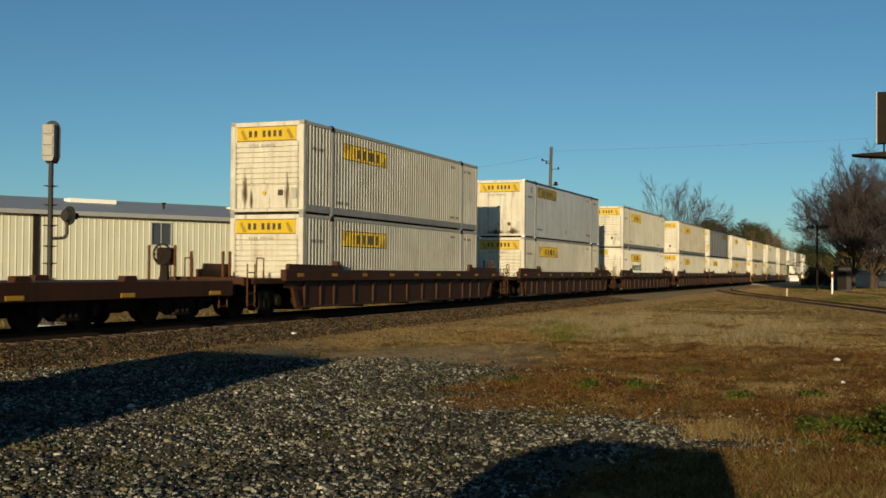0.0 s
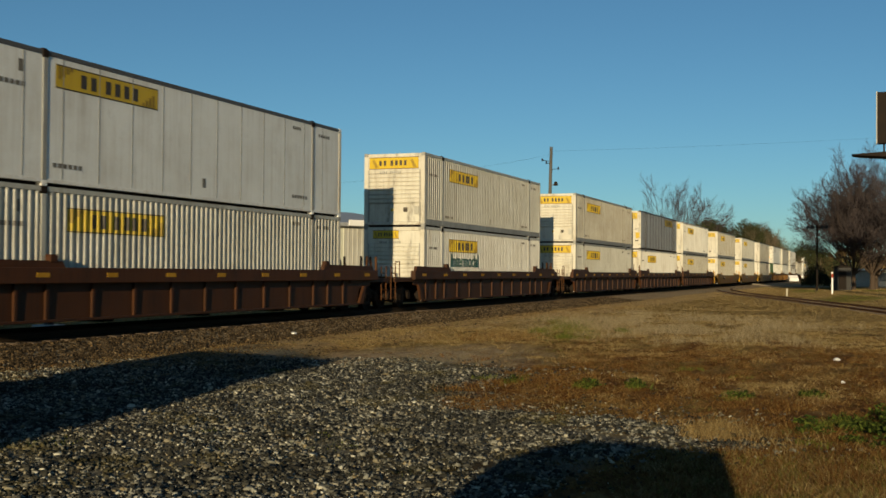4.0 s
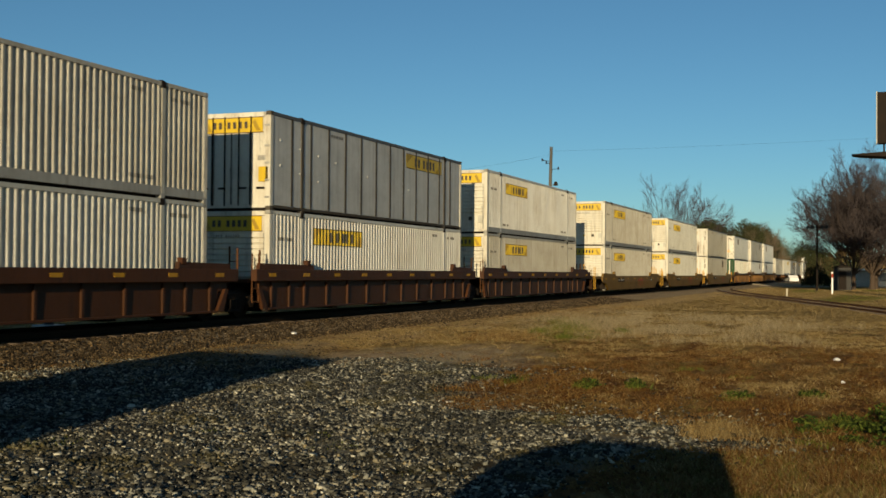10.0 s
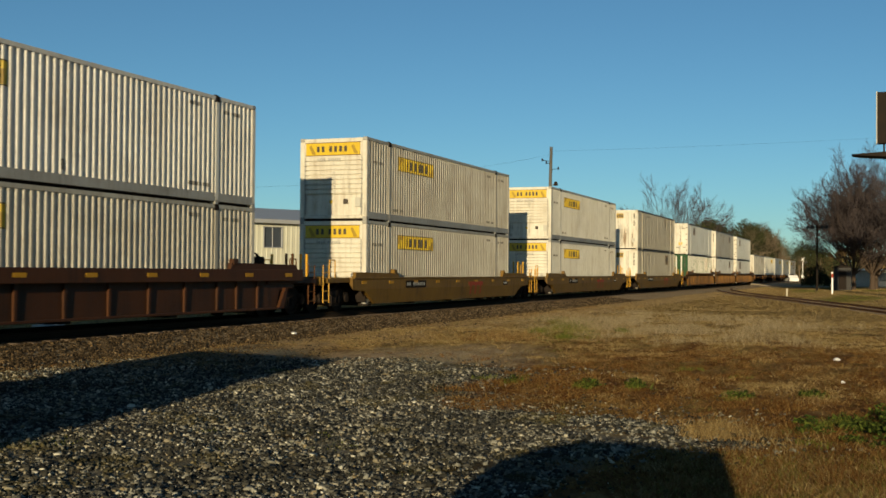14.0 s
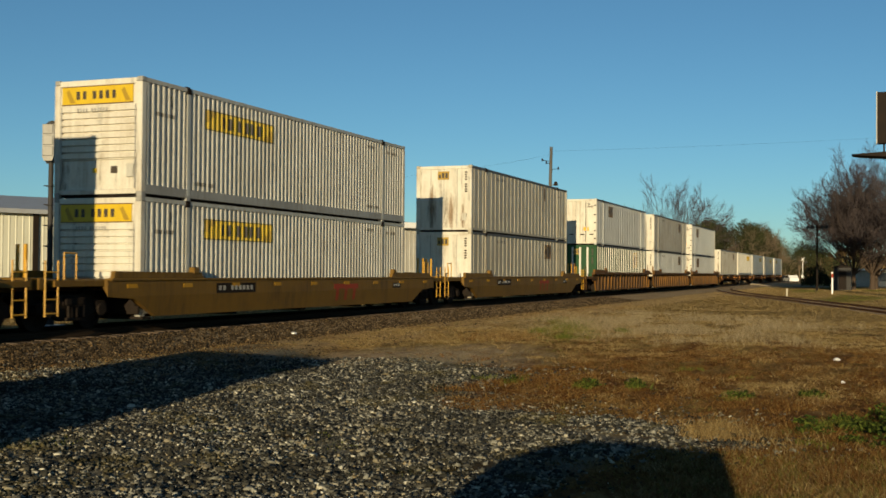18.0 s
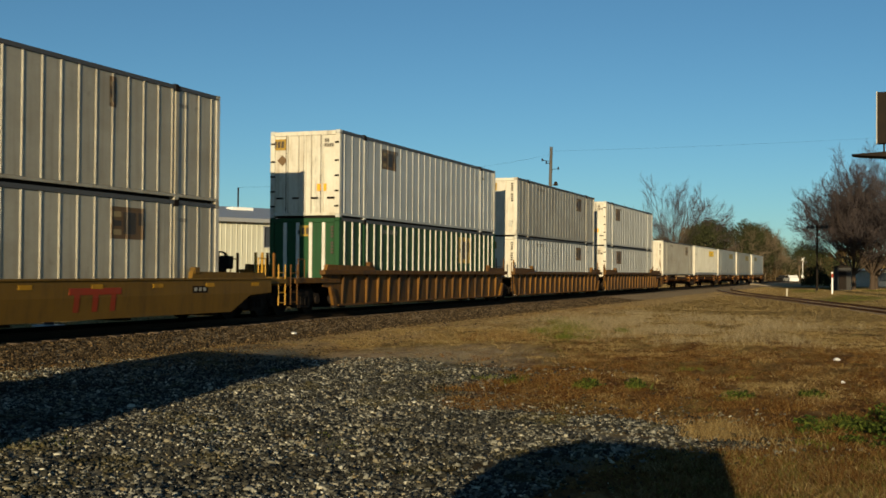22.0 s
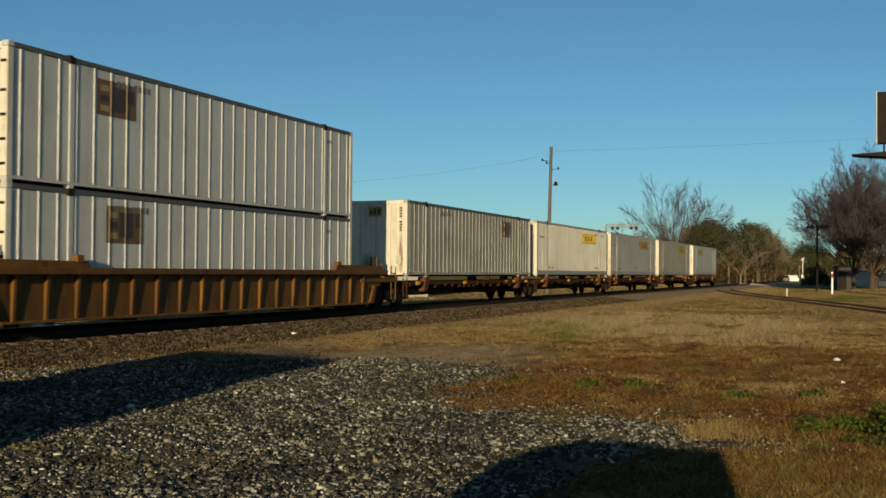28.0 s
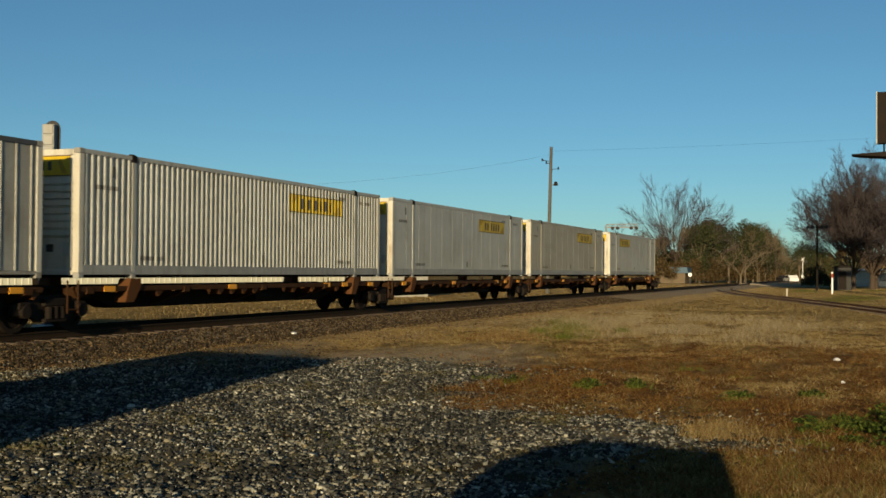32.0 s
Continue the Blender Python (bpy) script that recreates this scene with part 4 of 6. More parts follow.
def spine_car(label, skin, trim, front="joint", rear="joint"):
    """One platform of a spine car: a centre beam with arms and pedestals."""
    car = thing("spine_car", label, "spine car", "spine cars of the train")
    a, b = (-2.6 if front == "end" else -0.55), (LEN + (2.6 if rear == "end" else 0.55))
    part("spine_beam", Kit().prism([(a, 0.92), (a, 0.70), (1.9, 0.66), (2.6, 0.42), (13.6, 0.42), (14.3, 0.66), (b, 0.70), (b, 0.92)], "y", -0.30, 0.30).box(a, b, -0.42, 0.42, 0.92, 0.98, 0.01), GREASE, car)
    for u in (0.4, 4.2, 8.1, 12.0, LEN - 0.4):
        for s in (-1, 1):
            part("arm", Kit().prism([(s * 0.3, 0.48), (s * 0.3, 0.95), (s * 1.32, 0.95), (s * 1.32, 0.82)], "x", u - 0.12, u + 0.12), skin, car)
    for u in (1.98, LEN - 1.98):
        for s in (-1, 1):
            part("pedestal", Kit().prism([(u - 0.34, 0.60), (u - 0.14, 1.16), (u + 0.24, 1.16), (u + 0.26, 0.98), (u - 0.02, 0.60)], "y", min(s * 1.0, s * 1.34), max(s * 1.0, s * 1.34)), RUST, car, "rusty container pedestal")
    for u in (0.15, 3.1, 5.9, 6.5, 7.1, 7.7, 10.0, 11.2, 12.9, LEN - 0.15):
        for s in (-1, 1):
            part("bracket", Kit().prism([(u - 0.28, 0.96), (u + 0.28, 0.96), (u - 0.05, 0.72)], "y", min(s * 0.9, s * 1.28), max(s * 0.9, s * 1.28)), RUST if u > 10 else skin, car)
    part("side_rail", Kit().box(a + 0.5, b - 0.5, -1.30, -1.16, 0.86, 0.98, 0.01), skin, car)
    part("side_rail", Kit().box(a + 0.5, b - 0.5, 1.16, 1.30, 0.86, 0.98, 0.01), skin, car)
    part("brake_cylinder", Kit().tube((8.6, -0.6, 0.62), (9.4, -0.6, 0.62), 0.17, n=12).tube((9.4, -0.6, 0.62), (10.1, -0.5, 0.6), 0.05, n=8), GREASE, car)
    for u in (0.9, 6.2, 11.9, 13.2, 15.2):
        part("reflector", Kit().box(u, u + 0.40, -1.315, -1.29, 0.855, 0.985, 0.003), REFLECT, car, "orange reflective patch")
    for s in (-1, 1):
        k = Kit()
        for u in (a + 0.2, a + 0.55):
            rail_post(k, u, s * 1.30, 0.40, 1.12, 0.02)
        k.tube((a + 0.2, s * 1.30, 0.48), (a + 0.55, s * 1.30, 0.48), 0.02, n=6)
        part("ladder", k, trim, car)
    bogie(car, -0.58 if front == "joint" else -1.1)
    if rear == "end":
        bogie(car, LEN + 1.1)
        part("coupler", Kit().box(b - 0.1, b + 0.6, -0.12, 0.12, 0.72, 0.96, 0.03), GREASE, car)
    if front == "end":
        part("coupler", Kit().box(a - 0.6, a + 0.1, -0.12, 0.12, 0.72, 0.96, 0.03), GREASE, car)
    return car


def flat_car(label):
    """The low empty car ahead; origin at its trailing end."""
    car = thing("flat_car", label, "flat car")
    part("deck", Kit().box(-24, 0, -1.45, 1.45, 1.0, 1.08, 0.01), BROWN, car)
    for s in (-1, 1):
        part("side_sill", Kit().box(-24, -0.1, s * 1.48 - 0.05, s * 1.48 + 0.05, 0.68, 1.09, 0.015), BROWN, car)
    part("centre_sill", Kit().box(-24, 0.1, -0.35, 0.35, 0.60, 1.0, 0.02), GREASE, car)
    part("end_beam", Kit().box(-0.12, 0.02, -1.45, 1.45, 0.66, 1.10, 0.02), BROWN, car)
    for u in (-8.0, -4.4, -11.6, -15.2):
        for v in (-1.3, 1.3):
            part("stop_block", Kit().prism([(u - 0.26, 1.08), (u - 0.22, 1.22), (u + 0.22, 1.22), (u + 0.26, 1.08)], "y", v - 0.1, v + 0.1), BROWN, car)
    for u in (-1.0, -4.7, -8.4):
        part("reflector", Kit().box(u - 0.26, u + 0.26, -1.545, -1.525, 0.72, 0.82, 0.004), BRIGHT_YELLOW, car, "yellow reflective patch")
    bogie(car, -2.0)
    bogie(car, -6.3)
    part("air_tank", Kit().tube((-4.6, -0.7, 0.55), (-3.4, -0.7, 0.55), 0.2, n=12), GREASE, car)
    k = Kit().ring((-0.3, 0.62, 1.80), "x", 0.30, 0.255, -0.02, 0.02, 20)
    for i in range(5):
        t = 2 * math.pi * i / 5
        k.tube((-0.3, 0.62, 1.80), (-0.3, 0.62 + 0.27 * math.cos(t), 1.80 + 0.27 * math.sin(t)), 0.015, n=5)
    part("brake_wheel", k, GREASE, car)
    part("brake_housing", Kit().box(-0.28, 0.0, 0.40, 0.84, 1.50, 1.98, 0.03).box(-0.24, -0.12, 0.5, 0.74, 1.05, 1.52, 0.01), GREASE, car)
    for v in (0.2, 1.05):
        part("stanchion", Kit().box(-0.33, -0.27, v - 0.03, v + 0.03, 1.05, 2.05, 0.008), RUST, car)
    part("coupler", Kit().box(-0.05, 0.62, -0.11, 0.11, 0.74, 0.98, 0.03), GREASE, car)
    k = Kit().tube((-0.2, -1.4, 0.36), (-0.2, -1.4, 0.9), 0.02, n=6).tube((-0.6, -1.4, 0.36), (-0.6, -1.4, 0.9), 0.02, n=6).tube((-0.2, -1.4, 0.40), (-0.6, -1.4, 0.40), 0.02, n=6)
    part("ladder", k, RUST, car)
    return car


# ---- the train: (offset of the leading container corner at the clip's start) ----
V0, ACC = 9.231, -0.00776
train = []      # (thing, offset, height over the rail)
LOW, HIGH, SPINE = 0.232, 3.128, 1.169
JB_MARKS = ((1.17, 1.36, 2.32, 2.58, 1), (0.62, 1.42, 2.02, 2.12, 5), (2.25, 3.25, 0.42, 0.52, 6), (12.85, 13.85, 0.44, 0.54, 6), (12.86, 13.4, 2.52, 2.62, 4), (14.55, 15.35, 2.46, 2.56, 5), (8.0, 8.22, 0.40, 0.64, 1))


def jb(label, logos=((2.75, 6.4, 1.94, 2.48, "yellow"),), **kw):
    args = dict(side="corrugated", skin=SILVER, end="louvred", end_logo="wide", bars=JB_MARKS, rail_h=0.30)
    args.update(kw)
    return container(label, logos=logos, **args)


def emp(label, logos=((2.85, 4.3, 1.76, 2.58, "dark"),), **kw):
    args = dict(side="ribbed", skin=SILVER, end="plain", end_logo="square", bars=((3.57, 4.1, 2.47, 2.62, 3), (4.2, 4.9, 2.47, 2.62, 4), (14.2, 14.7, 2.35, 2.45, 3)), top_edge=DARKRAIL, rail_h=0.15)
    args.update(kw)
    args.setdefault("rail", args["skin"])
    return container(label, logos=logos, **args)


BACK = ((9.55, 13.2, 1.97, 2.53, "yellow"),)
EMPB = ((11.6, 12.9, 1.85, 2.6, "dark"),)
WC = "dirty white corrugated container with a yellow logo panel"


def stack(offset, car, lower, upper):
    train.append((car, offset, 0.0))
    if lower:
        train.append((lower, offset, LOW))
    if upper:
        train.append((upper, offset, HIGH))


BR = "rusty brown ribbed well car carrying stacked containers"
TN = "dull yellow smooth-sided well car carrying stacked containers"
OR = "faded orange ribbed well car carrying stacked containers"
lettered = jb("white corrugated container, yellow logo panel over green lettering", skin=WHITE, end_logo="small")
word = bpy.data.curves.new("lettering", "FONT")
word.body, word.size, word.extrude, word.space_character = "Intermodal", 0.80, 0.004, 0.98
word.materials.append(DARKGREEN_INK)
ob = new("lettering", word)
ob.parent = lettered
ob.matrix_basis = pose(2.95, -HALF - 0.004, 1.34, 90, 0, 0)
tagged(ob, "dark green painted lettering")
train.append((flat_car("empty dark brown flat car with yellow patches"), 26.6, 0.0))
stack(30.87, well_car(BR, BROWN, RUST), jb(WC), jb("dirty white corrugated container, rust streaks on its end", stained=((0.78, 0.12, 1.45, 0.16), (-0.72, 0.15, 1.30, 0.12), (0.55, 0.12, 0.9, 0.10))))
stack(54.18, well_car(BR, BROWN, RUST), jb(WC), jb("white smooth container with dark roof edge and yellow logo panel", side="flat", skin=FLATWHITE, end="plain", post=RAIL_GREY, top_edge=DARKRAIL, rail=FLATWHITE, rail_h=0.16, seams=RAIL_GREY, logos=((2.3, 6.0, 2.14, 2.66, "yellow"),), stained=((0.2, 0.10, 0.42, 0.9), (-0.7, 0.10, 0.5, 0.5))))
stack(77.68, well_car(BR, BROWN, RUST), lettered, jb(WC))
stack(101.30, well_car(BR, BROWN, RUST, rear="joint"), jb(WC), jb("stained grey-white corrugated container with a yellow logo panel", skin=DULL))
stack(120.75, well_car(BR, BROWN, RUST, front="joint", rear="joint"), jb(WC, skin=WHITE), jb("grey panelled container with dark upright seams", side="panelled", skin=GREYPAINT, end="plain", post=SEAM_BROWN, top_edge=DARKRAIL, rail=SEAM_BROWN, rail_h=0.14, roofmat=DARKRAIL, seams=SEAM_BROWN, doors=True, bars=((3.93, 4.85, 2.55, 2.65, 5),), logos=((10.16, 13.85, 2.12, 2.68, "yellow"),)))
stack(140.30, well_car(BR, BROWN, RUST, front="joint"), jb(WC, skin=DULL), jb(WC, skin=WHITE))
stack(163.95, well_car(TN, TAN, BRIGHT_YELLOW, ribbed=False), jb(WC, skin=DULL), jb(WC, skin=DULL))
stack(187.58, well_car(TN, TAN, BRIGHT_YELLOW, ribbed=False), jb(WC), jb(WC))
stack(211.17, well_car(TN, TAN, BRIGHT_YELLOW, ribbed=False), emp("beige-grey ribbed container, stained, with a dark logo panel", EMPB, skin=BEIGE, side="ribbed"), emp("beige-grey ribbed container, stained", ((11.5, 11.75, 2.0, 2.7, "dark"),), skin=BEIGE, stained=((0.55, 0.12, 2.2, 0.35), (-0.35, 0.12, 1.7, 0.28), (-0.9, 0.1, 1.2, 0.2)), stain=STREAK_FAINT))
stack(234.57, well_car(OR, ORANGE, ORANGE, rear="joint"), emp("green container with white upright ribs", ((11.4, 12.8, 1.5, 2.6, "gold"),), skin=GREEN, end="posts", end_skin=GREEN, rail=GREEN), emp("white ribbed container with hinged doors facing ahead", ((3.43, 4.7, 1.9, 2.6, "dark"),), skin=COOLWHITE, end="posts", doors=True))
stack(254.13, well_car(OR, ORANGE, ORANGE, front="joint", rear="joint"), emp("grey-white ribbed container with a dark logo panel", EMPB, skin=COOLWHITE), emp("weathered grey ribbed container with a dark logo panel", EMPB, skin=WEATHERED, side="shallow", end="posts"))
stack(273.60, well_car(OR, ORANGE, ORANGE, front="joint"), emp("white ribbed container with a dark logo panel", ((3.24, 4.6, 1.74, 2.6, "dark"),), doors=True, end="posts", skin=COOLWHITE), emp("white ribbed container with a dark logo panel", doors=True, end="posts", skin=COOLWHITE))
spines = [(294.52, emp("beige-grey ribbed container with a dark logo panel", EMPB, skin=WEATHERED, side="wide", end_skin=ENDWHITE, end="plain", stained=((-1.05, 0.12, 1.6, 0.2), (0.3, 0.1, 0.9, 0.5)), stain=STREAK_FAINT)),
          (311.85, jb("grey-white corrugated container with a yellow logo panel", BACK)),
          (329.15, jb("grey smooth container with a yellow logo panel", BACK, side="flat", skin=SILVER, end="plain")),
          (346.70, jb("brown-grey smooth container with a yellow logo panel", BACK, side="flat", skin=BEIGE, end="plain")),
          (364.95, jb("grey smooth container with a yellow logo panel at the tail", ((3.0, 6.4, 2.0, 2.55, "yellow"),), side="flat", skin=SILVER, end="plain"))]
for i, (off, box) in enumerate(spines):
    car = spine_car("rusty low spine car carrying one container", SPINE_RUST, SPINE_RUST, "joint", "end" if i == 4 else "joint")
    train.append((car, off, 0.0))
    train.append((box, off, SPINE))


# ---- beyond the track: signal, building, poles ----
def signal_mast():
    m = thing("railway_signal", "grey railway signal mast with stacked lights and a round lamp", "railway signal", at=pose(26.55, 22.45, 0))
    part("mast", Kit().tube((0, 0, 0), (0, 0, 4.95), 0.085, 0.07, 12).tube((0, 0, 0), (0, 0, 0.35), 0.16, 0.13, 12), MAST, m, "dark weathered steel mast")
    part("foundation", Kit().box(-0.35, 0.35, -0.35, 0.35, -0.2, 0.12, 0.03), ROOF_METAL, m)
    head = part("signal_head", Kit().prism([(-0.17, 4.98), (-0.12, 4.86), (0.12, 4.86), (0.17, 4.98), (0.17, 5.92), (-0.17, 5.92)], "x", -0.24, 0.05), SIGNAL_GREY, m, "light grey lamp case with three doors", at=pose(0, 0, 0, 0, 0, 17))
    for z in (5.0, 5.32, 5.64):
        part("door", Kit().box(-0.265, -0.24, -0.15, 0.15, z, z + 0.28, 0.012), SIGNAL_GREY, head)
        part("hood", Kit().tube((0.05, 0, z + 0.14), (0.34, 0, z + 0.12), 0.11, 0.10, 14), BLACK, head)
    plate = []
    for i in range(13):
        t = math.pi * i / 12
        plate.append((0.24 * math.cos(t), 5.80 + 0.26 * math.sin(t)))
    plate += [(-0.24, 4.98), (-0.16, 4.80), (0.16, 4.80), (0.24, 4.98)]
    part("backboard", Kit().prism(plate, "x", 0.05, 0.075), BLACK, head, "black rounded backboard")
    low = part("lower_light", Kit().tube((-0.10, 0, 0), (0.06, 0, 0), 0.17, 0.19, 16), MAST, m, "lower round light", at=pose(0.32, -0.34, 3.30, 0, 0, -14))
    part("backboard", Kit().tube((0.06, 0, 0), (0.085, 0, 0), 0.28, 0.28, 24), BLACK, low, "round black backboard")
    part("hood", Kit().tube((0.085, 0, 0), (0.33, 0, -0.01), 0.11, 0.10, 14), BLACK, low)
    arm = Kit().tube((0, 0, 2.62), (0.26, -0.27, 2.64), 0.045, n=8).tube((0.26, -0.27, 2.64), (0.32, -0.34, 2.74), 0.05, n=8).tube((0.32, -0.34, 2.74), (0.32, -0.34, 3.10), 0.05, n=8)
    part("bracket", arm, MAST, m)
    for z in (1.0, 1.45, 1.9, 2.4, 3.0, 3.6, 4.15):
        part("step", Kit().tube((-0.13, 0.15, z), (0.13, -0.15, z), 0.016, n=6).box(-0.1, 0.1, -0.1, 0.1, z - 0.03, z + 0.01, 0.01), MAST, m)
    return m


signal_mast()

WA, WD = Vector((46.2, 42.28, 0)), Vector((0.8858, -0.4641, 0))
WALL_Z = 4.74


def industrial_building():
    b = thing("metal_building", "long low building of cream corrugated metal with a grey roof", "building", at=Matrix.Translation(WA) @ pose(0, 0, 0, 0, 0, math.degrees(math.atan2(WD.y, WD.x))))

    def wall(k, s0, s1, z0, z1):
        n = max(1, round((s1 - s0) / 0.36))
        p = (s1 - s0) / n
        us = []
        for i in range(n):
            us += [(s0 + i * p, 0.0), (s0 + (i + 0.70) * p, 0.0), (s0 + (i + 0.78) * p, -0.020), (s0 + (i + 0.92) * p, -0.020)]
        us.append((s1, 0.0))
        return k.add([(u, v, z) for u, v in us for z in (z0, z1)], [(2 * i, 2 * i + 2, 2 * i + 3, 2 * i + 1) for i in range(len(us) - 1)])

    holes = [(8.45, 9.76, 3.1, 4.4), (15.87, 17.25, 3.1, 4.42)]
    edges = [-30.0] + [e for h in holes for e in h[:2]] + [22.0]
    for i in range(0, len(edges), 2):
        part("wall_panel", wall(Kit(), edges[i], edges[i + 1], 0, WALL_Z), SIDING_METAL, b)
    for s0, s1, z0, z1 in holes:
        part("wall_panel", wall(Kit(), s0, s1, 0, z0), SIDING_METAL, b)
        part("wall_panel", wall(Kit(), s0, s1, z1, WALL_Z), SIDING_METAL, b)
        win = part("window", Kit().box(s0 + 0.02, s1 - 0.02, 0.06, 0.09, z0 + 0.02, z1 - 0.02), GLASS, b, "dark window pane")
        part("frame", Kit().box(s0, s0 + 0.06, -0.06, 0.05, z0, z1, 0.008).box(s1 - 0.06, s1, -0.06, 0.05, z0, z1, 0.008).box(s0, s1, -0.06, 0.05, z1 - 0.05, z1, 0.008).box(s0, s1, -0.07, 0.05, z0, z0 + 0.05, 0.008), ROOF_METAL, win)
        part("mullion", Kit().box((s0 + s1) / 2 - 0.02, (s0 + s1) / 2 + 0.02, 0.0, 0.06, z0, z1, 0.004), ROOF_METAL, win)
    part("wall_panel", wall(Kit(), 22.0, 29.0, 0, WALL_Z - 0.05), SILVER, b, "grey-white wall panel of the annex")
    part("end_wall", Kit().prism([(0.0, 0.0), (18.0, 0.0), (18.0, WALL_Z), (9.0, 5.95), (0.0, WALL_Z)], "x", 28.95, 29.1), SILVER, b)
    part("end_wall", Kit().prism([(0.0, 0.0), (18.0, 0.0), (18.0, WALL_Z), (9.0, 5.95), (0.0, WALL_Z)], "x", -30.1, -29.95), SIDING_METAL, b)
    part("back_wall", Kit().box(-30, 29, 17.9, 18.0, 0, WALL_Z), SIDING_METAL, b)
    for a, c, za, zc in ((-0.35, 9.0, WALL_Z - 0.02, 6.0), (18.35, 9.0, WALL_Z - 0.02, 6.0)):
        part("roof_sheet", Kit().prism([(a, za), (c, zc), (c, zc + 0.08), (a, za + 0.10)], "x", -30.3, 29.3), ROOF_METAL, b, "grey metal roof sheet")
    part("fascia", Kit().box(-30.3, 29.3, -0.42, -0.35, WALL_Z - 0.14, WALL_Z + 0.10, 0.01), ROOF_METAL, b)
    part("annex_gutter", Kit().box(22.0, 29.3, -0.50, -0.42, WALL_Z - 0.10, WALL_Z + 0.28, 0.01), WHITEPOST, b, "white gutter board")
    part("downspout", Kit().box(1.70, 2.0, -0.13, -0.03, 0.1, WALL_Z - 0.1, 0.02), GREASE, b)
    for s0, s1, z in ((6.3, 9.3, 5.75), (17.4, 19.0, 5.7)):
        part("roof_vent", Kit().box(s0, s1, 6.2, 7.0, z - 0.3, z + 0.20, 0.02), WHITEPOST, b, "white ridge vent")
    part("vent_pipe", Kit().tube((11.3, 4, 5.2), (11.3, 4, 5.75), 0.06, n=8).tube((11.3, 4, 5.7), (11.3, 4, 5.8), 0.13, n=8), GREASE, b)
    part("antenna", Kit().tube((1.6, 6, 5.4), (1.6, 6, 7.3), 0.025, n=6).box(1.45, 1.75, 5.98, 6.02, 6.9, 6.93), GREASE, b)
    part("antenna", Kit().tube((18.6, 7.5, 5.8), (18.6, 7.5, 7.3), 0.06, n=6), GREASE, b)
    return b


industrial_building()


def utility_pole():
    p = thing("utility_pole", "weathered wooden utility pole with insulators and a lamp", "utility pole", at=pose(88.92, 25.1, 0))
    part("pole", Kit().tube((0, 0, -0.3), (0.05, -0.25, 11.95), 0.17, 0.12, 12), WOODPOLE, p)
    for a, z in (((-0.5, 0.55), 10.75), ((0.2, -0.62), 10.1), ((-0.15, 0.3), 10.55)):
        part("insulator", Kit().tube((0, -0.2, z), (a[0], a[1] - 0.2, z + 0.08), 0.025, n=6).tube((a[0], a[1] - 0.2, z), (a[0], a[1] - 0.2, z + 0.22), 0.06, n=8), GREASE, p)
    part("lamp_arm", Kit().tube((0, -0.2, 8.75), (0.15, -0.62, 8.98), 0.03, n=6), SIGNAL_GREY, p)
    part("lamp_head", Kit().tube((0.15, -0.62, 8.80), (0.15, -0.62, 9.12), 0.20, 0.10, 12), GREASE, p)
    return p


utility_pole()
for name, a, b, sag in (("overhead_wire", (88.9, 24.9, 11.3), (66.2, 40.3, 7.3), 0.5), ("overhead_wire", (88.9, 24.9, 11.6), (140, -45, 20.0), 0.8)):
    k = Kit()
    a, b = Vector(a), Vector(b)
    prev = None
    for i in range(21):
        t = i / 20
        q = a.lerp(b, t) - Vector((0, 0, 4 * sag * t * (1 - t)))
        if prev is not None:
            k.tube(prev, q, 0.0045, n=4, caps=False)
        prev = q
    solid(name, k, GREASE, "thin dark wire slung from the pole", "overhead wire", "wires on the pole")


# ---- level crossing and distance ----
def crossing_signal(at, h=3.2):
    m = thing("crossing_signal", "white level crossing post with red lights", "crossing signal", "level crossing signals", at=at)
    part("post", Kit().tube((0, 0, 0), (0, 0, h), 0.07, n=10), WHITEPOST, m)
    part("light_arm", Kit().box(-0.04, 0.04, -0.75, 0.75, h - 0.75, h - 0.68, 0.01), GREASE, m)
    for y in (-0.6, 0.6):
        part("light", Kit().tube((-0.05, y, h - 0.7), (0.12, y, h - 0.7), 0.26, n=14), BLACK, m)
    for r in (45, -45):
        part("crossbuck", Kit().box(-0.09, -0.06, -0.45, 0.45, -0.07, 0.07, 0.008), WHITEPOST, m, at=pose(0, 0, h - 0.1, r, 0, 0))
    part("mechanism", Kit().box(-0.2, 0.2, -0.25, 0.25, 0.9, 1.5, 0.03), WHITEPOST, m)
    return m


crossing_signal(pose(245.9, 14.6, 0), 4.9)
gantry = thing("crossing_gantry", "grey cantilever truss with dark warning lights over the road", "crossing gantry", at=pose(150.0, 34.2, 0))
part("post", Kit().tube((0, 0, 0), (0, 0, 8.1), 0.13, n=10), SIGNAL_GREY, gantry)
part("arm", Kit().box(-0.1, 0.1, -4.4, 0, 7.75, 7.9, 0.01).box(-0.1, 0.1, -4.4, 0, 8.2, 8.3, 0.01), SIGNAL_GREY, gantry)
for y in (-0.9, -1.6, -3.4, -4.1):
    part("light", Kit().tube((-0.12, y, 7.72), (0.1, y, 7.72), 0.23, n=14), BLACK, gantry)
for i in range(6):
    part("brace", Kit().tube((0, -4.3 + 0.75 * i, 7.82), (0, -3.95 + 0.75 * i, 8.25), 0.05, n=6).tube((0, -3.95 + 0.75 * i, 8.25), (0, -3.6 + 0.75 * i, 7.82), 0.05, n=6), SIGNAL_GREY, gantry)

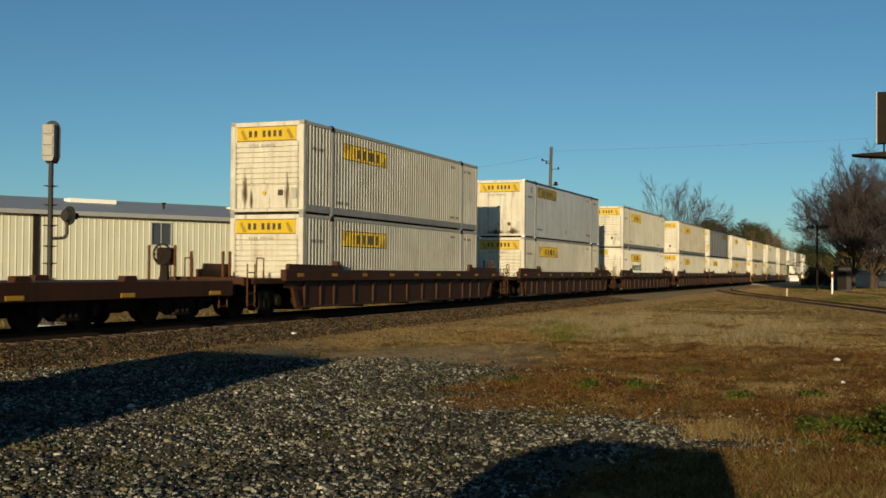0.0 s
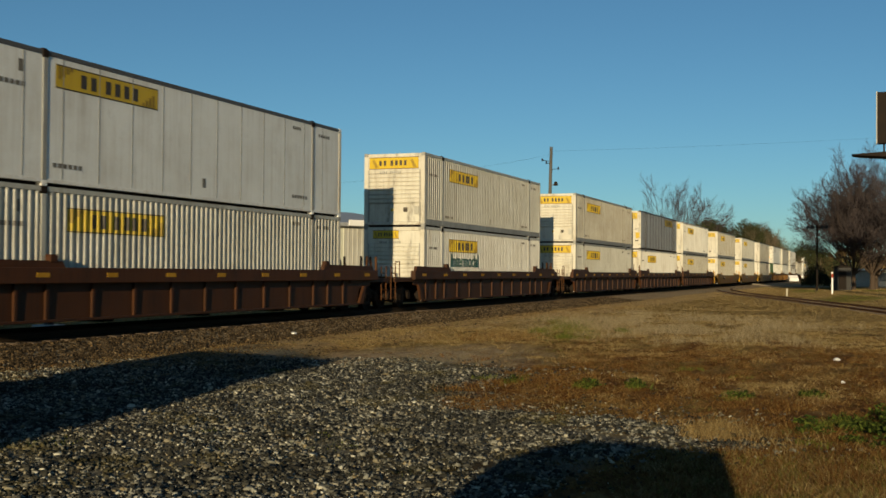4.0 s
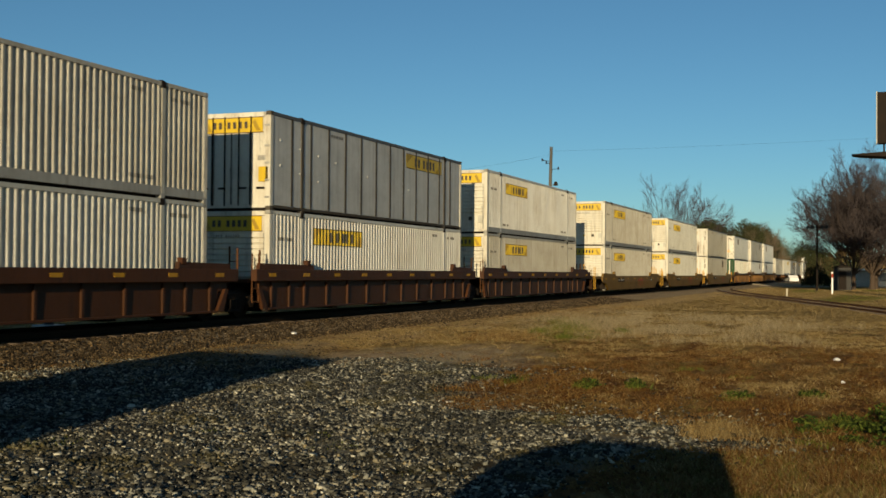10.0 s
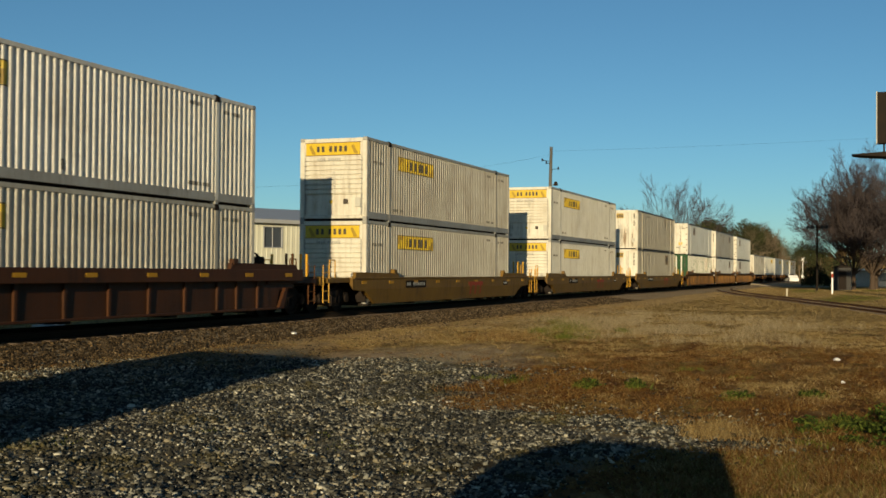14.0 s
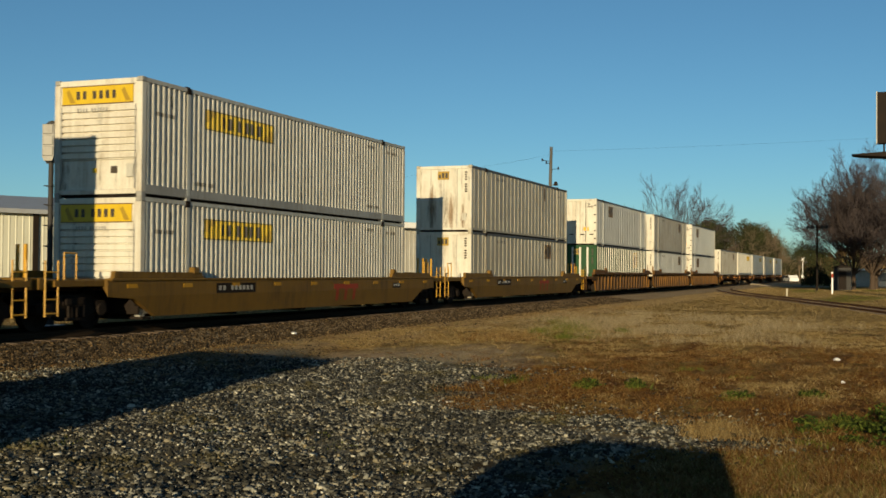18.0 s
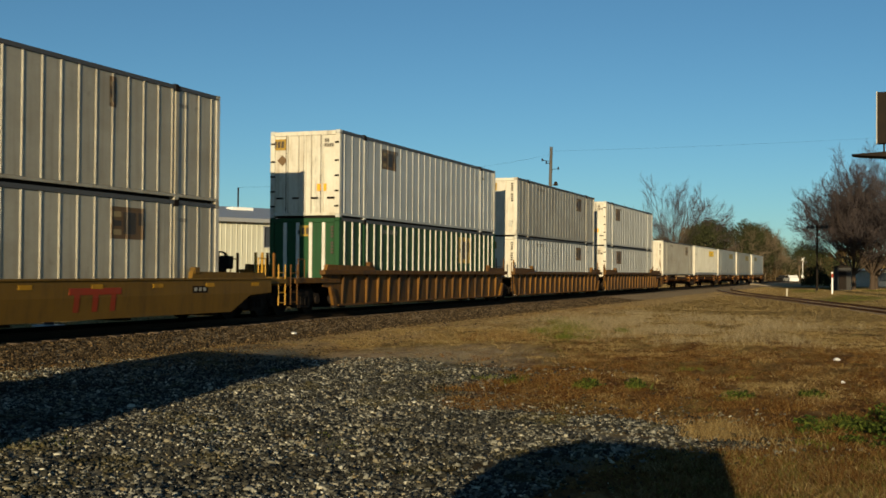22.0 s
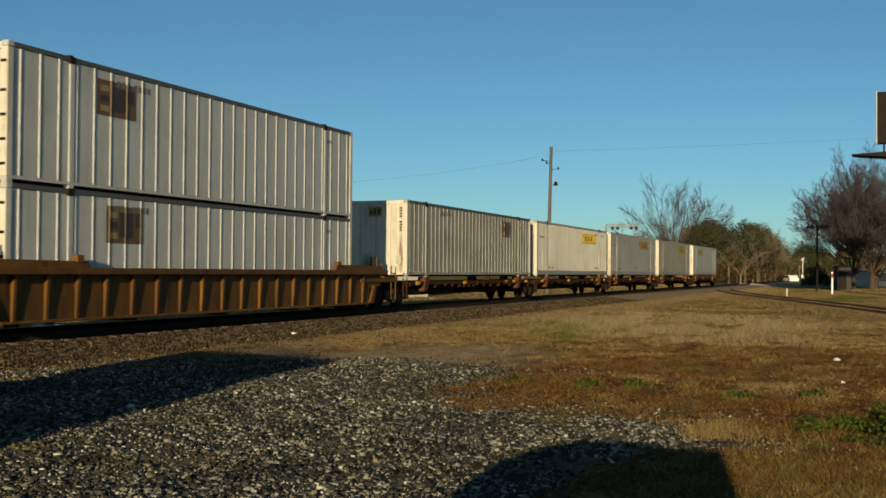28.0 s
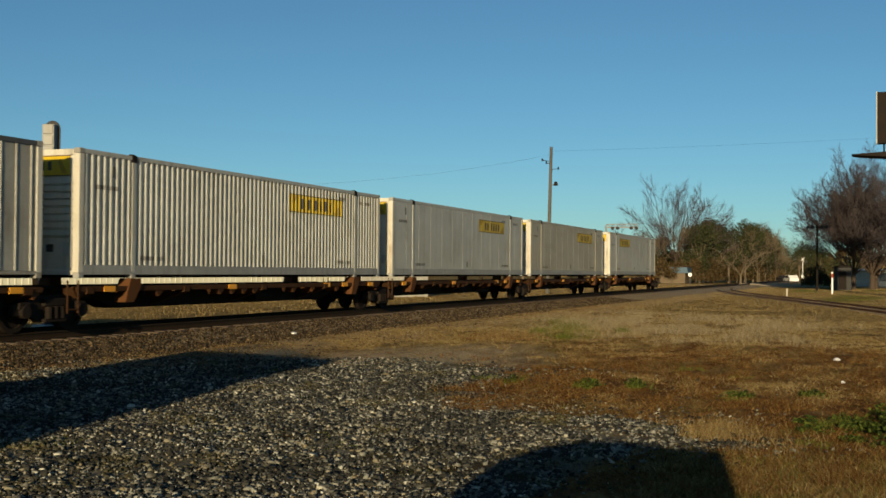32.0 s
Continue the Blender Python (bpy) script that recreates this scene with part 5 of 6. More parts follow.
mast = thing("crossing_light_mast", "dark pole with a row of black crossing lights", "crossing signal", at=pose(126.3, 6.04, 0))
part("post", Kit().tube((0, 0, 0), (0, 0, 7.0), 0.10, 0.08, n=10), GREASE, mast)
part("light_arm", Kit().box(-0.05, 0.05, -1.0, 1.0, 6.68, 6.78, 0.01), GREASE, mast)
for y in (-0.95, -0.5, 0.5, 0.95):
    part("light", Kit().tube((-0.06, y, 6.73), (0.12, y, 6.73), 0.20, n=16), BLACK, mast)

sign = thing("round_sign", "small round white sign on a short post", "sign", at=pose(150.0, 23.0, 0))
part("post", Kit().tube((0, 0, 0), (0, 0, 1.5), 0.05, n=8), WOODPOLE, sign)
part("plate", Kit().tube((-0.05, 0, 1.55), (-0.02, 0, 1.55), 0.26, n=20), WHITEPOST, sign)

post = thing("marker_post", "slim white marker post with a red band and dark foot", "post", "marker posts", at=pose(104.96, 3.75, 0))
part("shaft", Kit().box(-0.07, 0.07, -0.07, 0.07, 0, 1.95, 0.02), WHITEPOST, post)
part("band", Kit().box(-0.08, 0.08, -0.08, 0.08, 1.45, 1.80, 0.01), RED, post, "faded red band")
small = thing("marker_post", "short pale wooden stake in the grass", "post", "marker posts", at=pose(91.6, 6.6, 0))
part("shaft", Kit().box(-0.06, 0.06, -0.06, 0.06, 0, 0.62, 0.015), BEIGE, small)


def bill_board():
    b = thing("billboard", "tall billboard seen nearly edge-on with a dark catwalk below", "billboard", at=pose(85.7, 0.1, 0))
    part("panel", Kit().box(-0.35, 0.35, -7.5, 0.0, 11.0, 14.65, 0.02), GREASE, b)
    part("trim", Kit().box(-0.38, -0.34, -0.05, 0.03, 10.95, 14.7, 0.01), SIGNAL_GREY, b, "pale edge strip")
    for z in (11.3, 12.8, 14.3):
        part("stringer", Kit().box(0.3, 0.5, -7.4, 0.0, z, z + 0.14, 0.01), GREASE, b)
    part("catwalk", Kit().prism([(1.65, 10.22), (1.0, 10.12), (-0.8, 9.98), (-7.0, 9.9), (-7.0, 10.2), (-0.5, 10.34)], "x", -1.1, 0.9), GREASE, b)
    for y in (-0.5, -6.6):
        part("hanger", Kit().tube((0.2, y, 9.9), (0.2, y, 11.4), 0.06, n=8), GREASE, b)
    part("column", Kit().tube((0.4, -3.6, 0), (0.4, -3.6, 11.2), 0.45, n=16), GREASE, b)
    return b


bill_board()
booth = thing("equipment_hut", "dark railway equipment hut beneath the trees", "hut", at=pose(131.4, 3.6, 0))
part("wall_block", Kit().box(-1, 1, -0.9, 0.9, 0, 2.55, 0.03), BLACK, booth)
part("roof", Kit().prism([(-1.1, 2.5), (1.1, 2.5), (0, 2.85)], "x", -1.15, 1.15), GREASE, booth)
part("door", Kit().box(-1.03, -0.99, -0.4, 0.4, 0.1, 2.1, 0.01), GREASE, booth)
shop = thing("low_building", "low pale building with a white roof edge behind the trees", "building", at=pose(178, -8, 0))
part("wall_block", Kit().box(0, 9, -22, 12, 0, 2.35, 0.02), RAIL_GREY, shop)
part("roof", Kit().box(-1, 10, -22.5, 12.5, 2.35, 2.6, 0.03), WHITEPOST, shop, "white roof edge")
for i in range(6):
    part("window", Kit().box(-0.04, 0.02, -20 + i * 5, -17.2 + i * 5, 0.8, 2.0, 0.01), GLASS, shop)
shed = thing("blue_shed", "low shed with a faded blue roof behind the track", "shed", at=pose(193.0, 33.0, 0))
part("wall_block", Kit().box(0, 4, -2.6, 2.6, 0, 1.8, 0.02), BARK, shed, "weathered brown boards")
part("roof", Kit().prism([(-3.1, 1.75), (3.1, 1.75), (2.9, 2.75), (-2.9, 2.75)], "x", -0.3, 4.3), BLUE, shed, "faded blue roof")


def car(label, paint, at, group):
    c = thing("car", label, "car", group, at=at)
    part("body", Kit().prism([(-2.2, 0.35), (2.2, 0.35), (2.25, 0.8), (1.3, 0.95), (0.7, 1.45), (-1.2, 1.48), (-1.9, 0.98), (-2.2, 0.9)], "y", -0.87, 0.87), paint, c)
    for s in (-1, 1):
        part("side_window", Kit().prism([(1.05, 0.98), (0.62, 1.40), (-1.1, 1.42), (-1.65, 0.98)], "y", min(s * 0.87, s * 0.885), max(s * 0.87, s * 0.885)), GLASS, c)
        for u in (-1.4, 1.4):
            w = part("wheel", Kit().ring((u, s * 0.8, 0.33), "y", 0.33, 0.2, -0.1, 0.1, 18), BLACK, c)
            part("rim", Kit().tube((u, s * 0.8 - 0.08, 0.33), (u, s * 0.8 + 0.08, 0.33), 0.2, n=14), SIGNAL_GREY, w)
    return c


car("white car waiting on the road beyond the crossing", WHITEPOST, pose(231, 15.9, 0, 0, 0, 20), "cars far off")
car("dark car parked under the trees", BLACK, pose(236, 17.6, 0, 0, 0, 25), "cars far off")
car("dark car parked beside the road", GREASE, pose(226, 10.5, 0, 0, 0, 60), "cars far off")


# ---- trees ----
def bare_tree(name, label, at, h, spread, seed, limbs=5, twigs=5, levels=5, lean=0.0, group="bare trees", thick=1.0, twig=None):
    """Tapered trunk, forking limbs and a crown of fine winter twigs."""
    rnd = random.Random(seed)
    t = thing(name, label, "tree", group, at=at)
    trunk, crown = Kit(), Kit()
    fork = h * 0.16
    r0 = h * 0.018 * thick
    trunk.tube((0, 0, -0.3), (0, 0, 0.5), r0 * 1.5, r0 * 1.1, 10)
    trunk.tube((0, 0, 0.5), (lean * fork, 0, fork), r0 * 1.1, r0, 10)

    def grow(p, d, length, r, level):
        bend = Vector((rnd.gauss(0, 0.12), rnd.gauss(0, 0.12), rnd.gauss(0.03, 0.06)))
        mid = p + d * length * 0.5
        d2 = (d + bend).normalized()
        end = mid + d2 * length * 0.5
        k = trunk if level < 2 else crown
        n = 7 if level < 2 else 3
        k.tube(p, mid, r, r * 0.8, n, False)
        k.tube(mid, end, r * 0.8, r * 0.6, n, False)
        if level >= levels or (level >= 3 and levels > 5):
            for _ in range(twigs if level >= levels else 4):
                e = (d2 + Vector((rnd.gauss(0, 0.45), rnd.gauss(0, 0.45), rnd.gauss(0.12, 0.3)))).normalized()
                s = p.lerp(end, rnd.uniform(0.2, 1.0))
                crown.tube(s, s + e * length * rnd.uniform(0.5, 1.1), max(0.011, r * 0.5), 0.006, 3, False)
        if level >= levels:
            return
        for i in range(rnd.choice((2, 3, 3))):
            e = (d2 + Vector((rnd.gauss(0, spread), rnd.gauss(0, spread), rnd.gauss(0.10, 0.25)))).normalized()
            s = end if i < 2 else mid
            grow(s, e, length * rnd.uniform(0.62, 0.86), r * 0.62, level + 1)

    for i in range(limbs):
        a = 2 * math.pi * (i + rnd.uniform(-0.3, 0.3)) / limbs
        d = Vector((math.cos(a) * spread, math.sin(a) * spread, 0.8)).normalized()
        grow(Vector((lean * fork, 0, fork * rnd.uniform(0.75, 1.05))), d, h * 0.25, r0 * 0.62, 1)
    part("trunk", trunk, BARK, t)
    part("crown", crown, twig or TWIG, t, "bare brown twigs")
    return t


def fan_tree(name, label, at, h, open_angle, seed, stems=11, kids=(6, 6, 7), fork=0.14, thick=1.0, group="bare trees", twig_r=0.02, shape=0.75):
    """Vase-shaped winter tree: stems that fan out of a low fork, each with ever finer branches."""
    rnd = random.Random(seed)
    t = thing(name, label, "tree", group, at=at)
    trunk, crown = Kit(), Kit()
    f, r0 = h * fork, h * 0.017 * thick
    trunk.tube((0, 0, -0.3), (0, 0, 0.6), r0 * 1.5, r0 * 1.1, 10)
    trunk.tube((0, 0, 0.6), (0, 0, f), r0 * 1.1, r0 * 0.95, 10)

    def branch(p, d, length, r, level):
        pts, q, dd = [p], p, d
        n = 4 if level < 2 else 2
        for _ in range(n):
            dd = (dd + Vector((rnd.gauss(0, 0.09), rnd.gauss(0, 0.09), 0.07 + rnd.gauss(0, 0.07)))).normalized()
            q = q + dd * (length / n)
            pts.append(q)
        k = trunk if level == 0 else crown
        for i in range(n):
            a, b = r * (1 - 0.75 * i / n), r * (1 - 0.75 * (i + 1) / n)
            k.tube(pts[i], pts[i + 1], max(a, 0.012), max(b, 0.010), 5 if level == 0 else 3, False)
        if level >= len(kids):
            return
        for i in range(kids[level]):
            u = 0.22 + 0.78 * (i + rnd.random()) / kids[level]
            j = min(n - 1, int(u * n))
            s = pts[j].lerp(pts[j + 1], u * n - j)
            e = (pts[j + 1] - pts[j]).normalized()
            w = Vector((rnd.gauss(0, 1), rnd.gauss(0, 1), rnd.gauss(0.15, 0.7)))
            w = (w - e * w.dot(e)).normalized()
            e = (e + w * rnd.uniform(0.35, 0.95)).normalized()
            branch(s, e, length * rnd.uniform(0.36, 0.58) * (1.15 - 0.4 * u), max(twig_r * (1.0 if level < 2 else 0.75), r * 0.36), level + 1)

    for i in range(stems):
        a = 2 * math.pi * (i * 0.382 + rnd.uniform(-0.06, 0.06))
        lean_out = radians(open_angle) * ((i + 0.5) / stems) ** 0.6
        d = Vector((math.sin(lean_out) * math.cos(a), math.sin(lean_out) * math.sin(a), math.cos(lean_out)))
        branch(Vector((0, 0, f * rnd.uniform(0.8, 1.0))), d, (h - f) * (shape + (1 - shape) * math.cos(lean_out)) * rnd.uniform(0.72, 0.92), r0 * 0.40, 0)
    part("trunk", trunk, BARK_DARK, t)
    part("crown", crown, TWIG, t, "fine bare twigs")
    return t


def leafy_tree(name, label, at, h, w, seed, leaf=LEAF_DARK, n=2600, size=0.42, group="evergreen trees"):
    """Trunk, limbs and an uneven crown of many small leaf clumps with gaps."""
    rnd = random.Random(seed)
    t = thing(name, label, "tree", group, at=at)
    trunk, crown = Kit(), Kit()
    trunk.tube((0, 0, -0.3), (0, 0, h * 0.45), h * 0.022, h * 0.014, 8)
    lobes = []
    for i in range(11):
        a, e = rnd.uniform(0, 2 * math.pi), rnd.uniform(0.25, 0.92)
        rr = w * 0.5 * math.sin(math.pi * min(0.95, e * 0.85 + 0.12)) * rnd.uniform(0.2, 0.85)
        c = Vector((rr * math.cos(a), rr * math.sin(a), h * e))
        lobes.append((c, rnd.uniform(0.14, 0.26) * w))
        trunk.tube((0, 0, h * 0.3), c, h * 0.009, h * 0.003, 5, False)
    for i in range(n):
        c, r = rnd.choice(lobes)
        d = Vector((rnd.gauss(0, 1), rnd.gauss(0, 1), rnd.gauss(0, 0.8)))
        d = d.normalized() * r * rnd.uniform(0.45, 1.08)
        p = c + d
        if p.z < h * 0.10:
            continue
        a, b = Vector((rnd.gauss(0, 1), rnd.gauss(0, 1), rnd.gauss(0, 1))).normalized() * size, Vector((rnd.gauss(0, 1), rnd.gauss(0, 1), rnd.gauss(0, 1))).normalized() * size * 0.8
        crown.add([p - a, p + b * 0.6, p + a, p - b], [(0, 1, 2), (0, 2, 3)])
    part("trunk", trunk, BARK, t)
    part("crown", crown, leaf, t)
    return t


BT = "bare winter tree with a fan of fine brown twigs"
fan_tree("bare_tree", BT, pose(137.3, 2.6, 0), 12.6, 50, 11, stems=15, kids=(9, 9, 9))
fan_tree("bare_tree", BT, pose(140.0, 0.6, 0), 14.4, 58, 12, stems=16, kids=(9, 9, 9), thick=1.2)
fan_tree("bare_tree", BT, pose(135.0, -4.6, 0), 14.2, 60, 13, stems=14, kids=(9, 8, 8))
fan_tree("bare_tree", BT, pose(148.0, 0.2, 0), 11.5, 54, 19, stems=15, kids=(9, 8, 9))
fan_tree("bare_tree", "tall bare tree standing over the evergreen thicket", pose(205.0, 33.9, 0), 17.2, 66, 14, stems=10, kids=(7, 8, 7), fork=0.24, thick=1.25, twig_r=0.022, shape=0.85)
fan_tree("bare_tree", "pale leaning bare tree in the thicket", pose(207.0, 31.0, 0), 13.5, 60, 23, stems=6, kids=(4, 5, 4), fork=0.16, thick=0.9, twig_r=0.022)
bare_tree("bare_tree", "bare tree behind the blue shed", pose(210.0, 40.5, 0), 13.5, 0.55, 15, limbs=5, twigs=5)
bare_tree("bare_tree", "bare tree in the thicket", pose(214.0, 28.6, 0), 13.5, 0.52, 16, limbs=5, twigs=5)
bare_tree("bare_tree", "bare tree far behind the building", pose(211.0, 64.5, 0), 14.5, 0.55, 17, limbs=5, twigs=4)
bare_tree("bare_tree", "bare tree far behind the building", pose(214.0, 58.0, 0), 12.5, 0.55, 18, limbs=5, twigs=4)
for i, (x, y, h) in enumerate([(204.0, 31.8, 12.0), (217.0, 24.6, 11.0), (224.0, 21.6, 12.5), (229.0, 20.6, 9.0), (236.0, 19.2, 8.0), (200.5, 36.5, 10.5), (243.0, 17.6, 7.0)]):
    bare_tree("bare_tree", "pale bare tree among the evergreens", pose(x, y, 0), h, 0.42, 40 + i, limbs=4, twigs=6, levels=5, thick=0.38, twig=BARK)
bare_tree("bare_tree", "pale spreading bare tree before the evergreens", pose(196.0, 21.6, 0), 10.5, 0.85, 57, limbs=5, twigs=3, levels=4, thick=0.75, twig=BARK)
EV = "dark evergreen tree in a thicket"
rnd = random.Random(5)
for i, (x, y, h, w) in enumerate([(203, 29.5, 10.5, 9), (209, 31.5, 9.5, 9), (216, 26.0, 11.5, 10), (221, 23.6, 11.8, 9), (226, 24.6, 10.5, 9), (232, 22.0, 11.0, 9), (239, 20.4, 10.0, 8), (252, 23.5, 10.5, 10), (212, 37.5, 8.0, 9), (290, 18.0, 9.0, 12), (300, 13.5, 8.5, 12), (310, 25.0, 10.0, 14), (330, 6.0, 9.0, 14), (213, 28.6, 11.2, 9), (228, 22.8, 10.6, 9), (218, 30.5, 12.0, 10)]):
    leafy_tree("evergreen_tree", EV if i % 2 else "dark olive-green tree at the edge of the thicket", pose(x, y, 0), h, w, 30 + i, n=6500, size=0.17)
for i in range(20):
    x = 184 + i * 3.2 + rnd.uniform(-1, 1)
    leafy_tree("shrub", "brown leafless shrub at the foot of the trees", pose(x, 35.0 - i * 0.85 + rnd.uniform(-1.5, 1.5), 0), rnd.uniform(2.5, 4.5), rnd.uniform(4, 6), 60 + i, LEAF_BROWN, 2200, 0.13, "shrubs under the trees")


for i, (x, y, h, w) in enumerate([(152, 4.6, 2.2, 4), (156, 7.5, 2.4, 4)]):
    leafy_tree("shrub", "dark shrub in the shade of the bare trees", pose(x, y, 0), h, w, 90 + i, LEAF_DARK, 2600, 0.14, "shrubs under the trees")


def far_woods():
    rnd = random.Random(77)
    k = Kit()
    for i in range(5200):
        a = rnd.uniform(-20, 75)
        d = rnd.uniform(420, 520)
        x, y = d * math.cos(radians(a)), d * math.sin(radians(a))
        top = 9 + 4 * noise.noise((a * 0.35, 0.5, 0))
        z = rnd.uniform(0, 1) ** 1.2 * top
        s = rnd.uniform(1.0, 2.4)
        u = Vector((-math.sin(radians(a)), math.cos(radians(a)), 0)) * s
        k.add([Vector((x, y, z)) - u, Vector((x, y, z + s * 1.2)), Vector((x, y, z)) + u, Vector((x, y, z - s))], [(0, 1, 2), (0, 2, 3)])
    solid("far_woods", k, LEAF_BROWN, "dim brown woods along the horizon", "woods", kind="stuff")


far_woods()


# ---- behind the camera, unseen: the van and a stand-in shed whose shadows lie on the gravel ----
SA = pose(0, 0, 0, 0, 0, SUN_AZ)
van = thing("parked_van", "plain dark van parked behind the viewpoint", "van", at=SA)
part("body", Kit().prism([(-0.60, 0.35), (-0.61, 2.11), (-0.57, 2.13), (-0.1, 2.15), (0.35, 2.20), (0.78, 2.20), (1.10, 2.11), (1.43, 1.95), (1.55, 1.75), (1.57, 0.35)], "x", -5.0, -0.15), VANPAINT, van)
part("windscreen", Kit().box(-0.15, -0.13, -0.2, 1.2, 1.3, 1.9, 0.005), GLASS, van)
for u in (-4.1, -1.0):
    for v in (-0.36, 1.46):
        part("wheel", Kit().tube((u, v - 0.1, 0.36), (u, v + 0.1, 0.36), 0.36, n=18), BLACK, van)
# stand-in block, added and sized to cast the large shadow at the left
hut = thing("shadow_shed", "unseen plain dark stand-in shed with a low lean-to, added to cast a shadow", "shed", at=SA)
part("wall_block", Kit().box(-3, 4, 6.2, 9.72, 0, 3.1, 0.01), SHED_DARK, hut)
part("roof", Kit().prism([(6.17, 3.1), (6.17, 3.16), (7.9, 3.35), (9.75, 3.42), (9.75, 3.1)], "x", -3.2, 4.05), ROOF_METAL, hut)
part("lean_to", Kit().box(-3, 4, 9.72, 19, 0, 2.17, 0.01), SHED_DARK, hut)


# ---- ground cover ----
def stones(name, label, category, material, where, sizes, seed, faces20=True):
    """Many loose angular stones, one object: where holds (x, y, z) and sizes their radii."""
    rs = np.random.RandomState(seed)
    if faces20:
        g_ = (1 + 5 ** 0.5) / 2
        base = np.array([(-1, g_, 0), (1, g_, 0), (-1, -g_, 0), (1, -g_, 0), (0, -1, g_), (0, 1, g_), (0, -1, -g_), (0, 1, -g_), (g_, 0, -1), (g_, 0, 1), (-g_, 0, -1), (-g_, 0, 1)]) / 1.9
        tri = np.array([(0, 11, 5), (0, 5, 1), (0, 1, 7), (0, 7, 10), (0, 10, 11), (1, 5, 9), (5, 11, 4), (11, 10, 2), (10, 7, 6), (7, 1, 8), (3, 9, 4), (3, 4, 2), (3, 2, 6), (3, 6, 8), (3, 8, 9), (4, 9, 5), (2, 4, 11), (6, 2, 10), (8, 6, 7), (9, 8, 1)])
    else:
        base = np.array([(x, y, z) for x in (-0.7, 0.7) for y in (-0.7, 0.7) for z in (-0.7, 0.7)], float)
        tri = np.array([(0, 1, 3), (0, 3, 2), (4, 6, 7), (4, 7, 5), (0, 4, 5), (0, 5, 1), (2, 3, 7), (2, 7, 6), (0, 2, 6), (0, 6, 4), (1, 5, 7), (1, 7, 3)])
    n, m = len(where), len(base)
    v = base[None] * (1 + rs.uniform(-0.42, 0.36, (n, m, 1)))
    v = v * rs.uniform(0.5, 1.6, (n, 1, 3)) * np.array([1.1, 1.1, 0.72])
    a, b = rs.uniform(0, 2 * np.pi, n), rs.uniform(-1.0, 1.0, n)
    cb, sb, ca, sa = np.cos(b)[:, None], np.sin(b)[:, None], np.cos(a)[:, None], np.sin(a)[:, None]
    x, y, z = v[..., 0], v[..., 1] * cb - v[..., 2] * sb, v[..., 1] * sb + v[..., 2] * cb
    v = np.stack([x * ca - y * sa, x * sa + y * ca, z], -1) * np.asarray(sizes)[:, None, None] + np.asarray(where)[:, None, :]
    f = (tri[None] + (np.arange(n) * m)[:, None, None]).reshape(-1)
    me = bpy.data.meshes.new(name)
    me.vertices.add(n * m)
    me.vertices.foreach_set("co", v.reshape(-1))
    nf = n * len(tri)
    me.loops.add(nf * 3)
    me.loops.foreach_set("vertex_index", f.astype(np.int32))
    me.polygons.add(nf)
    me.polygons.foreach_set("loop_start", np.arange(0, nf * 3, 3, dtype=np.int32))
    me.update(calc_edges=True)
    me.materials.append(material)
    return tagged(new(name, me), label, category, kind="stuff")


def on_gravel(x, y):
    """Over zero where the gravel apron lies."""
    return y - 0.98 * x + 9.6 - max(0.0, 11.9 - x) * max(0.0, 4.4 - 1.3 * y) + 2.2 * noise.noise((x * 0.35, y * 0.35, 1.7)) + 0.9 * noise.noise((x * 1.3, y * 1.3, 4.2)) + 3.0 * math.exp(-((x - 19.0) / 3.2) ** 2 - ((y - 7.1) / 2.1) ** 2)


rs = random.Random(21)
spots, radii = [], []
while len(spots) < 120000:
    d = 7.2 + 15.5 * rs.random() ** 1.35 if len(spots) < 82000 else rs.uniform(12.5, 20.5)
    a = radians(rs.uniform(-1.5, 45))
    x, y = d * math.cos(a), d * math.sin(a)
    gv = on_gravel(x, y)
    if gv < 0 and rs.random() > 0.30 * math.exp(gv * (1.6 if x < 12.0 else 0.9)):
        continue
    if y > 12.2 + noise.noise((x * 0.4, 0, 0)) and rs.random() > 0.5:
        continue
    if noise.noise((x * 0.9, y * 0.9, 9.0)) > 0.20 and rs.random() > 0.35:
        continue
    if noise.noise((x * 2.1, y * 2.6, 19.0)) > 0.30 and rs.random() > 0.35:
        continue
    if abs(x - 12.25 - 0.25 * noise.noise((y * 0.9, 0, 5.0))) < 0.22 and 2.2 < y < 5.2 and rs.random() > 0.25:
        continue
    r = rs.choice((0.006, 0.008, 0.009, 0.010, 0.011, 0.012, 0.014, 0.016, 0.019, 0.024))
    if rs.random() < 0.010:
        r = rs.uniform(0.022, 0.034)
    if d > 13:
        r = max(r, 0.011)
    spots.append((x, y, ground_height(x, y) + r * 0.28))
    radii.append(r * rs.uniform(0.8, 1.2))
order = sorted(range(len(spots)), key=lambda i: -radii[i] / math.hypot(spots[i][0], spots[i][1]))
singles, rest = order[:280], order[280:]
stones("loose_gravel", "loose grey crushed stone apron", "gravel", GRAVEL, [spots[i] for i in rest], [radii[i] for i in rest], 3, False)
apron = thing("gravel_apron", "larger grey stones lying on the gravel apron", "gravel")
shapes = []
for s in range(6):
    rr = random.Random(100 + s)
    bm = bmesh.new()
    bmesh.ops.create_icosphere(bm, subdivisions=1, radius=1.0)
    st = (rr.uniform(0.8, 1.3), rr.uniform(0.7, 1.1), rr.uniform(0.5, 0.8))
    for v in bm.verts:
        v.co = Vector((v.co.x * st[0], v.co.y * st[1], v.co.z * st[2])) * rr.uniform(0.78, 1.15)
    me = bpy.data.meshes.new("stone")
    bm.to_mesh(me)
    bm.free()
    me.materials.append(GRAVEL)
    shapes.append(me)
